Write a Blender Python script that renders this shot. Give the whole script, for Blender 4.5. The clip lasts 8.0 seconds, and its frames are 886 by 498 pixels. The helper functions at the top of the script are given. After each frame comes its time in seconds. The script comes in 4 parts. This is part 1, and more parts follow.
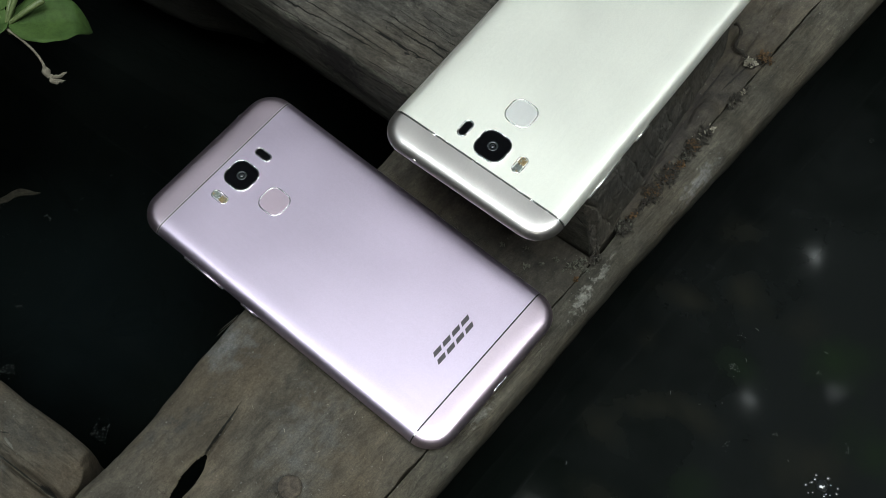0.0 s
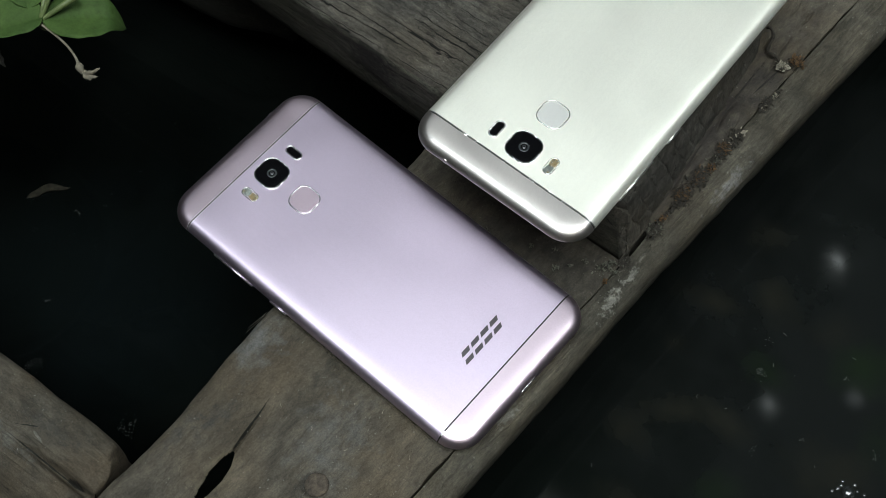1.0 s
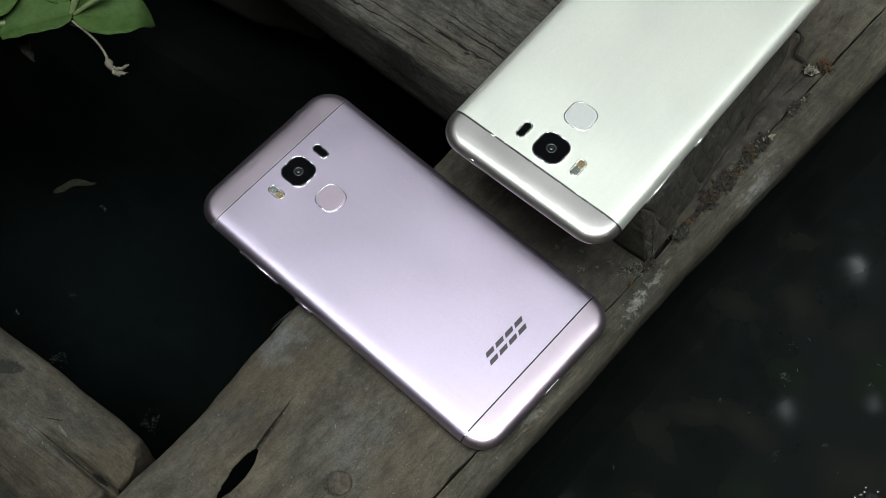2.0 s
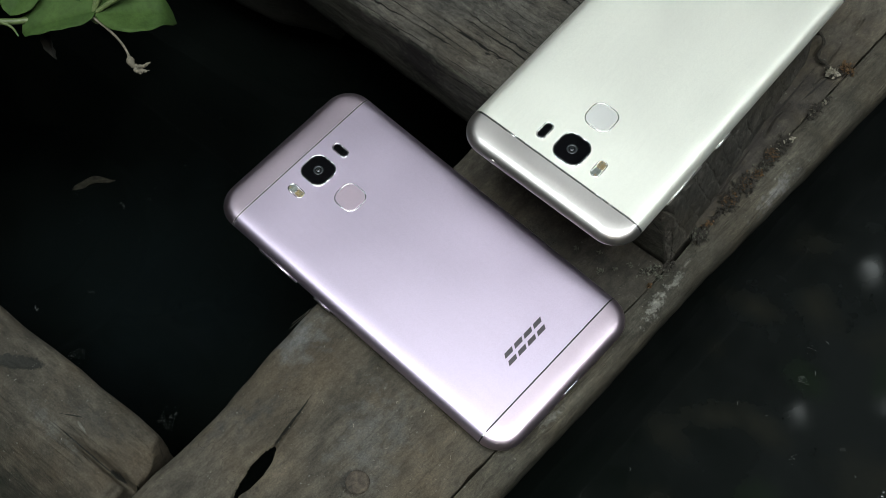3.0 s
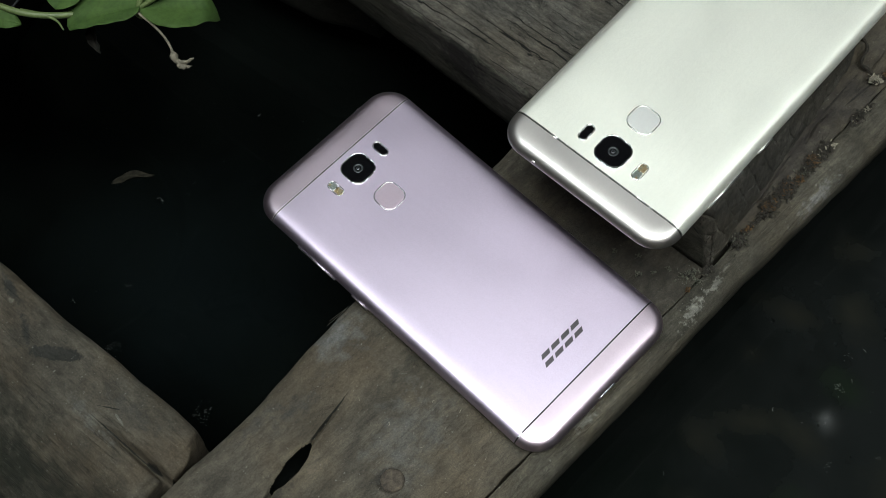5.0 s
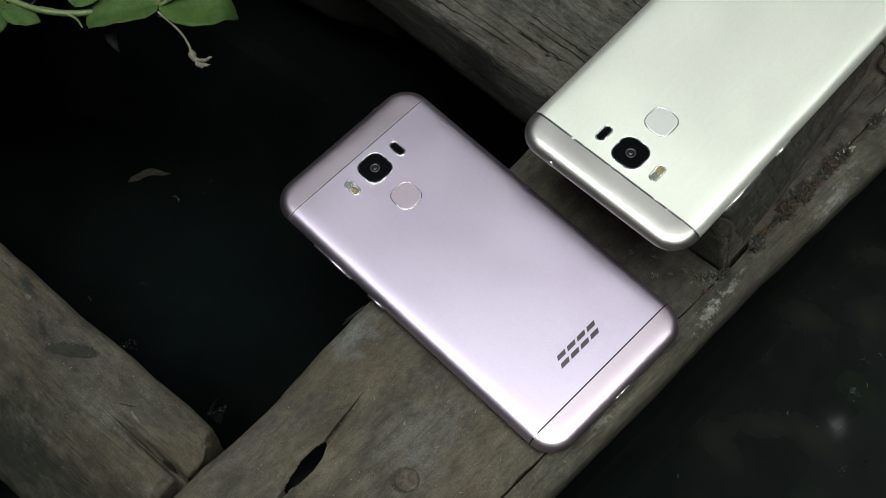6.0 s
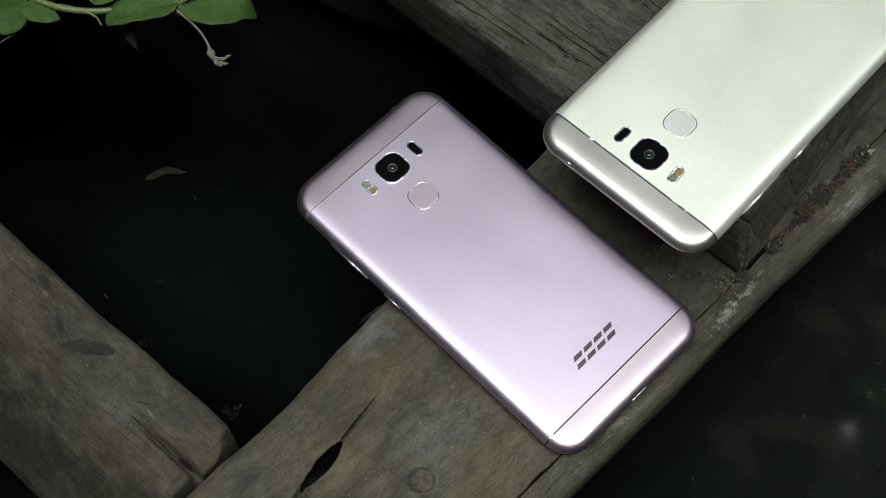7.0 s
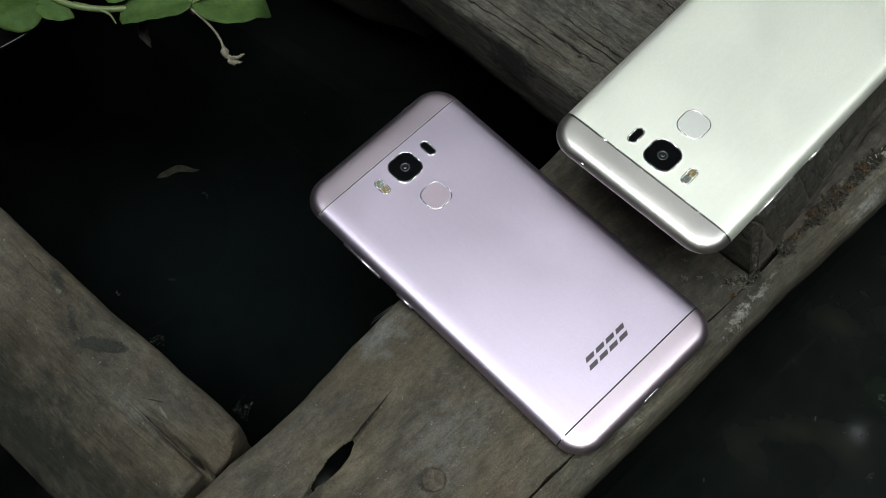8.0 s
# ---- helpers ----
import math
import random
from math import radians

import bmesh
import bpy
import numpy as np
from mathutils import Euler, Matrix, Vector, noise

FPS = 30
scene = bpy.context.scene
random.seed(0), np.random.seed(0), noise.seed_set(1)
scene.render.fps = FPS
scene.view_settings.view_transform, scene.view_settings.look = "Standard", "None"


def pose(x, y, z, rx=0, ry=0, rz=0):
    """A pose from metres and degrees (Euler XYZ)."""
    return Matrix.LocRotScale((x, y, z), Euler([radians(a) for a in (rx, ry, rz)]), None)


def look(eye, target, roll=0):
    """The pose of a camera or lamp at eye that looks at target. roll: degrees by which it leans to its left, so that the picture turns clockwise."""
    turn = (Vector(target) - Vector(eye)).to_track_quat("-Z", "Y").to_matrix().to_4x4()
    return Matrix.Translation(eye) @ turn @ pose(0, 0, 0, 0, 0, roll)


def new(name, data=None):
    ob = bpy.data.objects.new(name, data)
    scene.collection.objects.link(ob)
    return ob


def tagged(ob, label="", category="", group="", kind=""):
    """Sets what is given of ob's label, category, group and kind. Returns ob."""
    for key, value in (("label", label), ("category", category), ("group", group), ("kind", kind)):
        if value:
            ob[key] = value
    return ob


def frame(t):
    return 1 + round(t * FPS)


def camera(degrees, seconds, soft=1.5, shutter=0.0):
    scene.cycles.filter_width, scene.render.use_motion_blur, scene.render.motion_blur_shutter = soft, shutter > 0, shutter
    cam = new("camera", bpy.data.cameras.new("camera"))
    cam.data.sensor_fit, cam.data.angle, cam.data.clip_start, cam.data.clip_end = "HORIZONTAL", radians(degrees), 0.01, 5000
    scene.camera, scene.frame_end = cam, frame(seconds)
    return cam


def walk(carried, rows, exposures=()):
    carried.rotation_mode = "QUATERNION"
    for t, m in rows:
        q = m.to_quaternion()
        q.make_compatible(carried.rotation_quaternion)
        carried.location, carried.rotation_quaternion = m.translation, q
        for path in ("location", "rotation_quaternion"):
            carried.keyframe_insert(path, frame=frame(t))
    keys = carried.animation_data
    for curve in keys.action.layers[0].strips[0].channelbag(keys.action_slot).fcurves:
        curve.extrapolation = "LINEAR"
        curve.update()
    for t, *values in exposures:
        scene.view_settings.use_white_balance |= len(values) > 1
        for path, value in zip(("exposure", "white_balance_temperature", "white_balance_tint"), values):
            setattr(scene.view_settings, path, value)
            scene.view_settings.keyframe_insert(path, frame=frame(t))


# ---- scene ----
cam = camera(37.0, 8.0, soft=0.8)
PATH = [  # seconds, eye in cm, yaw, pitch, roll in degrees
    (0.0, 22.373, -17.503, 46.493, 38.882, -64.839, 1.292),
    (0.5, 22.233, -17.632, 46.482, 39.833, -64.832, 0.838),
    (1.0, 22.095, -17.750, 46.484, 40.863, -64.837, 0.274),
    (1.5, 21.981, -17.849, 46.496, 41.890, -64.842, -0.238),
    (3.0, 21.681, -18.098, 46.498, 43.972, -64.847, -1.292),
    (3.5, 21.570, -18.198, 46.503, 44.660, -64.845, -1.633),
    (4.0, 21.476, -18.277, 46.509, 45.434, -64.846, -2.038),
    (4.5, 21.414, -18.353, 46.519, 46.107, -64.827, -2.396),
    (6.0, 21.280, -18.584, 46.506, 47.849, -64.707, -3.292),
    (6.5, 21.205, -18.699, 46.486, 48.488, -64.647, -3.643),
    (7.0, 21.145, -18.761, 46.467, 48.966, -64.620, -3.857),
    (7.5, 21.095, -18.807, 46.475, 49.397, -64.618, -4.057),
    (8.0, 21.026, -18.843, 46.476, 49.851, -64.631, -4.309),
]


CM = 0.01


def eye_pose(x, y, z, yaw, pitch, roll):
    return pose(x * CM, y * CM, z * CM, 0, 0, yaw) @ pose(0, 0, 0, 90 + pitch, 0, 0) @ pose(0, 0, 0, 0, 0, roll)


walk(cam, [(t, eye_pose(*row)) for t, *row in PATH], exposures=[(0.0, 1.63, 6240.0, -1.0), (4.0, 1.63, 6280.0, -0.5), (6.0, 1.63, 6430.0, -2.5), (7.0, 1.63, 6450.0, -2.5), (8.0, 1.63, 6340.0, -2.0)])

# ---- sky and sun: an overcast day under trees, open sky behind the camera ----
world = bpy.data.worlds.new("world")
scene.world = world
world.use_nodes = True
wn = world.node_tree
sky = wn.nodes.new("ShaderNodeTexSky")
sky.sky_type, sky.sun_disc = "NISHITA", False
sky.sun_elevation, sky.sun_rotation = radians(48), radians(130)
sky.air_density, sky.dust_density, sky.ozone_density = 1.0, 6.0, 1.0
wn.links.new(sky.outputs[0], wn.nodes["Background"].inputs[0])
wn.nodes["Background"].inputs[1].default_value = 0.15

sun = new("sun", bpy.data.lights.new("sun", "SUN"))
sun.data.energy, sun.data.angle, sun.data.color = 2.35, radians(58), (1.0, 0.99, 0.97)
sun.matrix_world = look((0.60, 0.25, 4.6), (0, 0, 0))


# ---- materials ----
def material(name):
    m = bpy.data.materials.new(name)
    m.use_nodes = True
    return m, m.node_tree, m.node_tree.nodes["Principled BSDF"]


def node(tree, kind, **values):
    n = tree.nodes.new(kind)
    for key, value in values.items():
        n.inputs[key.replace("_", " ")].default_value = value
    return n


def coords(tree, scale=(1, 1, 1), upright=False):
    """Object coordinates, scaled; upright: with the grain along local z in place of x."""
    c = tree.nodes.new("ShaderNodeTexCoord")
    m = tree.nodes.new("ShaderNodeMapping")
    m.inputs["Scale"].default_value = scale
    out = c.outputs["Object"]
    if upright:
        r = tree.nodes.new("ShaderNodeVectorRotate")
        r.rotation_type = "Y_AXIS"
        r.inputs["Angle"].default_value = radians(90)
        tree.links.new(out, r.inputs["Vector"])
        out = r.outputs[0]
    tree.links.new(out, m.inputs["Vector"])
    return m.outputs[0]


def noise_tex(tree, vector, scale, detail=5.0, rough=0.6, distort=0.0):
    n = node(tree, "ShaderNodeTexNoise", Scale=scale, Detail=detail, Roughness=rough, Distortion=distort)
    tree.links.new(vector, n.inputs["Vector"])
    return n.outputs["Fac"]


def ramp(tree, fac, stops, span=1.0):
    """A colour ramp over 0 to span."""
    if span != 1.0:
        d = tree.nodes.new("ShaderNodeMath")
        d.operation = "DIVIDE"
        d.inputs[1].default_value = span
        tree.links.new(fac, d.inputs[0])
        fac = d.outputs[0]
    r = tree.nodes.new("ShaderNodeValToRGB")
    e = r.color_ramp.elements
    while len(e) < len(stops):
        e.new(0.5)
    for k, (p, c) in enumerate(stops):
        e[k].position = p
        e[k].color = (*c, 1) if len(c) == 3 else c
    tree.links.new(fac, r.inputs[0])
    return r.outputs[0]


def grey(v):
    return (v, v, v)


def mix(tree, kind, fac, a, b):
    m = tree.nodes.new("ShaderNodeMix")
    m.data_type, m.blend_type = "RGBA", kind
    for key, v in ((0, fac), (6, a), (7, b)):
        if isinstance(v, (int, float)):
            m.inputs[key].default_value = v
        elif isinstance(v, tuple):
            m.inputs[key].default_value = (*v, 1)
        else:
            tree.links.new(v, m.inputs[key])
    return m.outputs[2]


def bump(tree, bsdf, height, strength, distance, below=None):
    b = node(tree, "ShaderNodeBump", Strength=strength, Distance=distance)
    tree.links.new(height, b.inputs["Height"])
    if below:
        tree.links.new(below, b.inputs["Normal"])
    tree.links.new(b.outputs[0], bsdf.inputs["Normal"])
    return b.outputs[0]


def patch(tree, x, y, rx, ry, turn=0.0, rag=0.6, scale=400.0, hard=0.25):
    """A ragged patch at a place of the object's own plan, in cm: 1 inside, 0 outside."""
    c = tree.nodes.new("ShaderNodeTexCoord")
    s = tree.nodes.new("ShaderNodeVectorMath")
    s.operation = "SUBTRACT"
    s.inputs[1].default_value = (x * CM, y * CM, 0)
    r = tree.nodes.new("ShaderNodeVectorRotate")
    r.rotation_type = "Z_AXIS"
    r.inputs["Angle"].default_value = radians(-turn)
    m = tree.nodes.new("ShaderNodeVectorMath")
    m.operation = "MULTIPLY"
    m.inputs[1].default_value = (1 / (rx * CM), 1 / (ry * CM), 0)
    d = tree.nodes.new("ShaderNodeVectorMath")
    d.operation = "LENGTH"
    tree.links.new(c.outputs["Object"], s.inputs[0])
    tree.links.new(s.outputs[0], r.inputs["Vector"])
    tree.links.new(r.outputs[0], m.inputs[0])
    tree.links.new(m.outputs[0], d.inputs[0])
    n = noise_tex(tree, coords(tree), scale, 5.0, 0.65)
    a = tree.nodes.new("ShaderNodeMath")
    a.operation = "MULTIPLY_ADD"
    tree.links.new(n, a.inputs[0])
    a.inputs[1].default_value = rag * 2
    tree.links.new(d.outputs["Value"], a.inputs[2])
    return ramp(tree, a.outputs[0], [((1.0 + rag - hard) / 8, grey(1)), ((1.0 + rag) / 8, grey(0))], 8.0)


def drying_checks(t, upright, along, across, wide, cover, shake):
    """Thin lens-shaped cracks that run with the grain: the borders of long cells, wider here and there. along, across: cells a metre."""
    v = t.nodes.new("ShaderNodeTexVoronoi")
    v.feature = "DISTANCE_TO_EDGE"
    v.inputs["Scale"].default_value = 1.0
    t.links.new(mix(t, "LINEAR_LIGHT", 0.10, coords(t, (along, across, across), upright), shake), v.inputs["Vector"])
    width = ramp(t, noise_tex(t, coords(t, (0.35, 1, 1), upright), 90.0, 3.0, 0.6), [(cover, grey(0)), (cover + 0.22, grey(wide))])
    d = t.nodes.new("ShaderNodeMath")
    d.operation = "SUBTRACT"
    t.links.new(v.outputs["Distance"], d.inputs[0])
    t.links.new(width, d.inputs[1])
    a = t.nodes.new("ShaderNodeMath")
    a.inputs[1].default_value = 0.1
    t.links.new(d.outputs[0], a.inputs[0])
    return ramp(t, a.outputs[0], [(0.094, grey(1)), (0.106, grey(0))])


def weathered_wood(name, dark, light, warm, fibre_depth, gritty, splits, crackle, patches=(), upright=False, wide=0.012, cover=0.46, checks=()):
    """Old grey timber with its grain along local x: mottled, fibrous, with splits, crackle, grit, and stains or shade
    as patches.
    """
    m, t, b = material(name)
    plain = coords(t)
    mottle = noise_tex(t, coords(t, (0.6, 1, 1), upright), 110.0, 9.0, 0.68, 0.4)
    cloud = noise_tex(t, coords(t, (0.6, 1, 1), upright), 30.0, 5.0, 0.6, 0.6)
    tint = noise_tex(t, plain, 24.0, 4.0, 0.6)
    fibre = noise_tex(t, coords(t, (55, 900, 900), upright), 1.0, 6.0, 0.7, 0.25)
    grit = noise_tex(t, plain, 1500.0, 4.0, 0.7)
    fleck = noise_tex(t, plain, 750.0, 2.0, 0.5)
    colour = ramp(t, mottle, [(0.38, dark), (0.62, light)])
    colour = mix(t, "MIX", ramp(t, tint, [(0.44, grey(0)), (0.66, grey(0.8))]), colour, warm)
    colour = mix(t, "MULTIPLY", 1.0, colour, ramp(t, cloud, [(0.34, grey(0.62)), (0.66, grey(1.18))]))
    for mask, shade, much in [(patch(t, *p), c, k) for p, c, k in patches]:
        colour = mix(t, "MIX", mix(t, "MULTIPLY", 1.0, mask, grey(much)), colour, shade)
    colour = mix(t, "MULTIPLY", fibre_depth, colour, ramp(t, fibre, [(0.32, grey(0.45)), (0.66, grey(1.3))]))
    colour = mix(t, "MULTIPLY", 0.8 * gritty, colour, ramp(t, grit, [(0.36, grey(0.42)), (0.62, grey(1.25))]))
    pore = noise_tex(t, coords(t, (0.45, 1, 1), upright), 420.0, 5.0, 0.7, 0.5)
    colour = mix(t, "MULTIPLY", 0.9 * gritty, colour, ramp(t, pore, [(0.36, grey(0.45)), (0.52, grey(1.0)), (0.68, grey(1.3))]))
    colour = mix(t, "MIX", ramp(t, fleck, [(0.70, grey(0)), (0.76, grey(0.5))]), colour, (0.22, 0.22, 0.20))
    # long splits: thin level lines of a stretched noise, here and there
    shake = t.nodes.new("ShaderNodeTexNoise")
    shake.inputs["Scale"].default_value, shake.inputs["Detail"].default_value = 260.0, 5.0
    t.links.new(plain, shake.inputs["Vector"])
    bent = mix(t, "LINEAR_LIGHT", 0.03 if upright else 0.08, coords(t, (10, 170, 170), upright), shake.outputs["Color"])
    line = ramp(t, noise_tex(t, bent, 1.0, 3.0, 0.45, 0.15), [(0.5 - wide, grey(0)), (0.5 - wide * 0.3, grey(1)), (0.5 + wide * 0.3, grey(1)), (0.5 + wide, grey(0))])
    where = ramp(t, noise_tex(t, coords(t, (0.5, 1, 1), upright), 45.0, 2.0, 0.5), [(cover, grey(0)), (cover + 0.08, grey(splits))])
    gap = mix(t, "MULTIPLY", 1.0, line, where)
    fine = ramp(t, noise_tex(t, coords(t, (14, 420, 420), upright), 1.0, 3.0, 0.5, 0.1), [(0.486, grey(0)), (0.5, grey(0.9)), (0.514, grey(0))])
    spot = ramp(t, noise_tex(t, coords(t, (0.5, 1, 1), upright), 70.0, 2.0, 0.5), [(0.48, grey(0)), (0.58, grey(splits * 0.8))])
    gap = mix(t, "LIGHTEN", 1.0, gap, mix(t, "MULTIPLY", 1.0, fine, spot))
    # short cross-checks between the splits
    v = t.nodes.new("ShaderNodeTexVoronoi")
    v.feature = "DISTANCE_TO_EDGE"
    v.inputs["Scale"].default_value = 1.0
    warp = coords(t, (130, 420, 420), upright)
    t.links.new(mix(t, "LINEAR_LIGHT", 0.35, warp, shake.outputs["Color"]), v.inputs["Vector"])
    cells = ramp(t, v.outputs["Distance"], [(0.0, grey(1)), (0.035, grey(0))])
    there = ramp(t, noise_tex(t, plain, 60.0, 2.0, 0.5), [(0.50, grey(0)), (0.62, grey(crackle))])
    gap = mix(t, "LIGHTEN", 1.0, gap, mix(t, "MULTIPLY", 1.0, cells, there))
    if checks:
        gap = mix(t, "MULTIPLY", 1.0, gap, grey(0.25))
    for along, across, broad, there_from in checks:
        gap = mix(t, "LIGHTEN", 1.0, gap, drying_checks(t, upright, along, across, broad, there_from, shake.outputs["Color"]))
    colour = mix(t, "MULTIPLY", 1.0, colour, grey(0.78))
    colour = mix(t, "MIX", gap, colour, (0.006, 0.0055, 0.005))
    t.links.new(colour, b.inputs["Base Color"])
    b.inputs["Roughness"].default_value = 0.85
    b.inputs["Specular IOR Level"].default_value = 0.25
    first = bump(t, b, fibre, 0.55 * fibre_depth, 0.0007)
    second = bump(t, b, mottle, 0.45, 0.0016, first)
    third = bump(t, b, pore, 0.6 * gritty, 0.0007, second)
    inv = mix(t, "SUBTRACT", 1.0, grey(1), gap)
    bump(t, b, inv, 0.9, 0.0008, third)
    return m


def satin_metal(name, colour, rough, streak=0.02, metal=1.0):
    """Sandblasted anodised aluminium with a very fine grain."""
    m, t, b = material(name)
    grain = noise_tex(t, coords(t), 2600.0, 2.0, 0.6)
    brush = noise_tex(t, coords(t, (30, 900, 30)), 1.0, 3.0, 0.6)
    smear = noise_tex(t, coords(t), 45.0, 3.0, 0.5)
    c = mix(t, "MULTIPLY", 1.0, colour, ramp(t, brush, [(0.3, grey(1 - streak)), (0.7, grey(1.0))]))
    c = mix(t, "MULTIPLY", 1.0, c, ramp(t, grain, [(0.35, grey(0.93)), (0.65, grey(1.0))]))
    t.links.new(c, b.inputs["Base Color"])
    b.inputs["Metallic"].default_value = metal
    r = ramp(t, smear, [(0.3, grey(rough - 0.025)), (0.7, grey(rough + 0.025))])
    t.links.new(r, b.inputs["Roughness"])
    bump(t, b, grain, 0.06, 0.00006)
    return m


def plain(name, colour, rough, metal=0.0, ior=1.45, coat=0.0):
    m, t, b = material(name)
    n = noise_tex(t, coords(t), 900.0, 3.0, 0.6)
    c = mix(t, "MULTIPLY", 1.0, colour, ramp(t, n, [(0.3, grey(0.88)), (0.7, grey(1.0))]))
    t.links.new(c, b.inputs["Base Color"])
    b.inputs["Roughness"].default_value, b.inputs["Metallic"].default_value = rough, metal
    b.inputs["IOR"].default_value, b.inputs["Coat Weight"].default_value = ior, coat
    return m


def leafy(name, dark, light, scale=90.0, rough=0.5, through=0.25):
    m, t, b = material(name)
    n = noise_tex(t, coords(t), scale, 5.0, 0.6)
    veins = noise_tex(t, coords(t), scale * 6, 3.0, 0.6)
    c = ramp(t, n, [(0.3, dark), (0.7, light)])
    c = mix(t, "MULTIPLY", 0.6, c, ramp(t, veins, [(0.35, grey(0.7)), (0.6, grey(1.1))]))
    t.links.new(c, b.inputs["Base Color"])
    b.inputs["Roughness"].default_value = rough
    bump(t, b, veins, 0.3, 0.0004)
    return m


OLIVE, MIRRORED_GREEN = (0.0150, 0.0149, 0.0115), (0.0100, 0.0165, 0.0080)
MIRRORED_BLOBS = ((17.8, 3.2, 2.6, 0.9, 38, OLIVE, 0.9), (15.9, 8.6, 2.1, 0.7, 20, OLIVE, 0.8), (18.0, 10.4, 1.5, 1.3, 0, OLIVE, 0.9), (20.1, 4.0, 1.2, 0.9, 0, OLIVE, 0.6), (24.7, 5.3, 2.4, 1.8, 30, OLIVE, 0.8),
        (21.1, 11.2, 1.6, 1.1, 60, OLIVE, 0.6), (15.7, 5.8, 0.8, 0.7, 0, OLIVE, 0.6), (16.6, 1.0, 1.4, 1.0, 0, OLIVE, 0.6), (23.3, 10.5, 2.2, 1.6, 40, MIRRORED_GREEN, 0.8), (20.0, 7.3, 1.6, 1.0, 10, MIRRORED_GREEN, 0.6), (26.5, 8.0, 2.2, 1.5, 0, MIRRORED_GREEN, 0.8),
        (18.8, -1.6, 1.7, 1.0, 15, OLIVE, 0.7), (21.5, 1.2, 1.8, 1.2, 50, MIRRORED_GREEN, 0.6), (16.2, 13.2, 1.5, 0.9, 30, OLIVE, 0.6))


def pond_water():
    m, t, b = material("pond_water")
    murk = noise_tex(t, coords(t), 9.0, 3.0, 0.5)
    c = ramp(t, murk, [(0.38, (0.0009, 0.0013, 0.0012)), (0.75, (0.0036, 0.0048, 0.0042))])
    # a paler area on the open side of the timbers, a teal one opposite
    c = mix(t, "MIX", patch(t, 25.0, 11.0, 15.0, 24.0, 0, 0.8, 18.0, 0.7), c, (0.0080, 0.0092, 0.0090))
    c = mix(t, "MIX", patch(t, -5.0, -9.5, 9.0, 7.0, 30, 0.9, 16.0, 0.9), c, (0.0026, 0.0038, 0.0040))
    # tree reflections painted into the water's colour as olive and green blobs
    for x, y, rx, ry, turn, shade, much in MIRRORED_BLOBS:
        c = mix(t, "MIX", mix(t, "MULTIPLY", 1.0, patch(t, x, y, rx, ry, turn, 1.0, 55.0, 1.3), grey(much)), c, shade)
    t.links.new(c, b.inputs["Base Color"])
    b.inputs["Roughness"].default_value, b.inputs["IOR"].default_value = 0.055, 1.333
    bump(t, b, noise_tex(t, coords(t), 22.0, 2.0, 0.5), 0.04, 0.002)
    return m


STAIN, SCUFF = (0.024, 0.024, 0.021), (0.22, 0.215, 0.19)
WOOD_BEAM = weathered_wood("wood_beam", (0.064, 0.0565, 0.044), (0.122, 0.109, 0.086), (0.110, 0.088, 0.059), 0.18, 0.50, 0.14, 0.2, (
    ((-11.3, 2.95, 0.54, 0.54, 0, 0.25, 500.0, 0.2), (0.022, 0.017, 0.012), 0.85),
    ((11.0, 0.62, 1.0, 0.30, 4, 1.2, 260.0, 0.5), (0.110, 0.098, 0.078), 0.7), ((7.6, 0.42, 1.1, 0.20, 4, 1.2, 260.0, 0.5), (0.100, 0.090, 0.072), 0.7),
    ((9.0, 0.80, 2.2, 0.045, 6, 1.0, 420.0, 0.4), (0.007, 0.006, 0.005), 0.95), ((12.3, 1.10, 1.9, 0.05, 3, 1.0, 420.0, 0.4), (0.007, 0.006, 0.005), 0.95), ((6.0, 0.46, 1.6, 0.04, 3, 1.0, 420.0, 0.4), (0.007, 0.006, 0.005), 0.9), ((13.6, 0.55, 1.4, 0.045, -5, 1.0, 420.0, 0.4), (0.007, 0.006, 0.005), 0.95),
    ((-8.6, 8.2, 1.3, 0.9, 0, 2.2, 150.0, 1.2), (0.150, 0.156, 0.158), 0.65), ((-9.6, 3.6, 1.9, 1.3, 20, 2.5, 130.0, 1.4), (0.130, 0.134, 0.132), 0.6),
    ((-14.8, 5.5, 0.9, 0.35, 0, 2.0, 300.0, 0.8), STAIN, 0.7), ((-11.2, 6.26, 1.4, 0.045, 7.8, 0.5, 500.0, 0.4), (0.006, 0.006, 0.005), 0.9), ((-11.6, 7.4, 1.6, 0.45, 0, 2.5, 220.0, 1.2), (0.045, 0.047, 0.046), 0.65), ((-13.2, 8.0, 1.3, 0.35, 0, 2.5, 220.0, 1.2), (0.042, 0.044, 0.043), 0.6),
    # last two: shade beneath the pale phone's overhang, put into the wood's colour
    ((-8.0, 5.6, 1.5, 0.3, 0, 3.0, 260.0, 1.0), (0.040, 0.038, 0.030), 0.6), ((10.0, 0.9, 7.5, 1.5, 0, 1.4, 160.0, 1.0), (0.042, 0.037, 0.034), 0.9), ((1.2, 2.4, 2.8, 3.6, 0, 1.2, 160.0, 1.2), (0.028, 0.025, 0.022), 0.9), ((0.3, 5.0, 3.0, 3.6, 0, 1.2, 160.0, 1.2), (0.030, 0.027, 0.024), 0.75)))
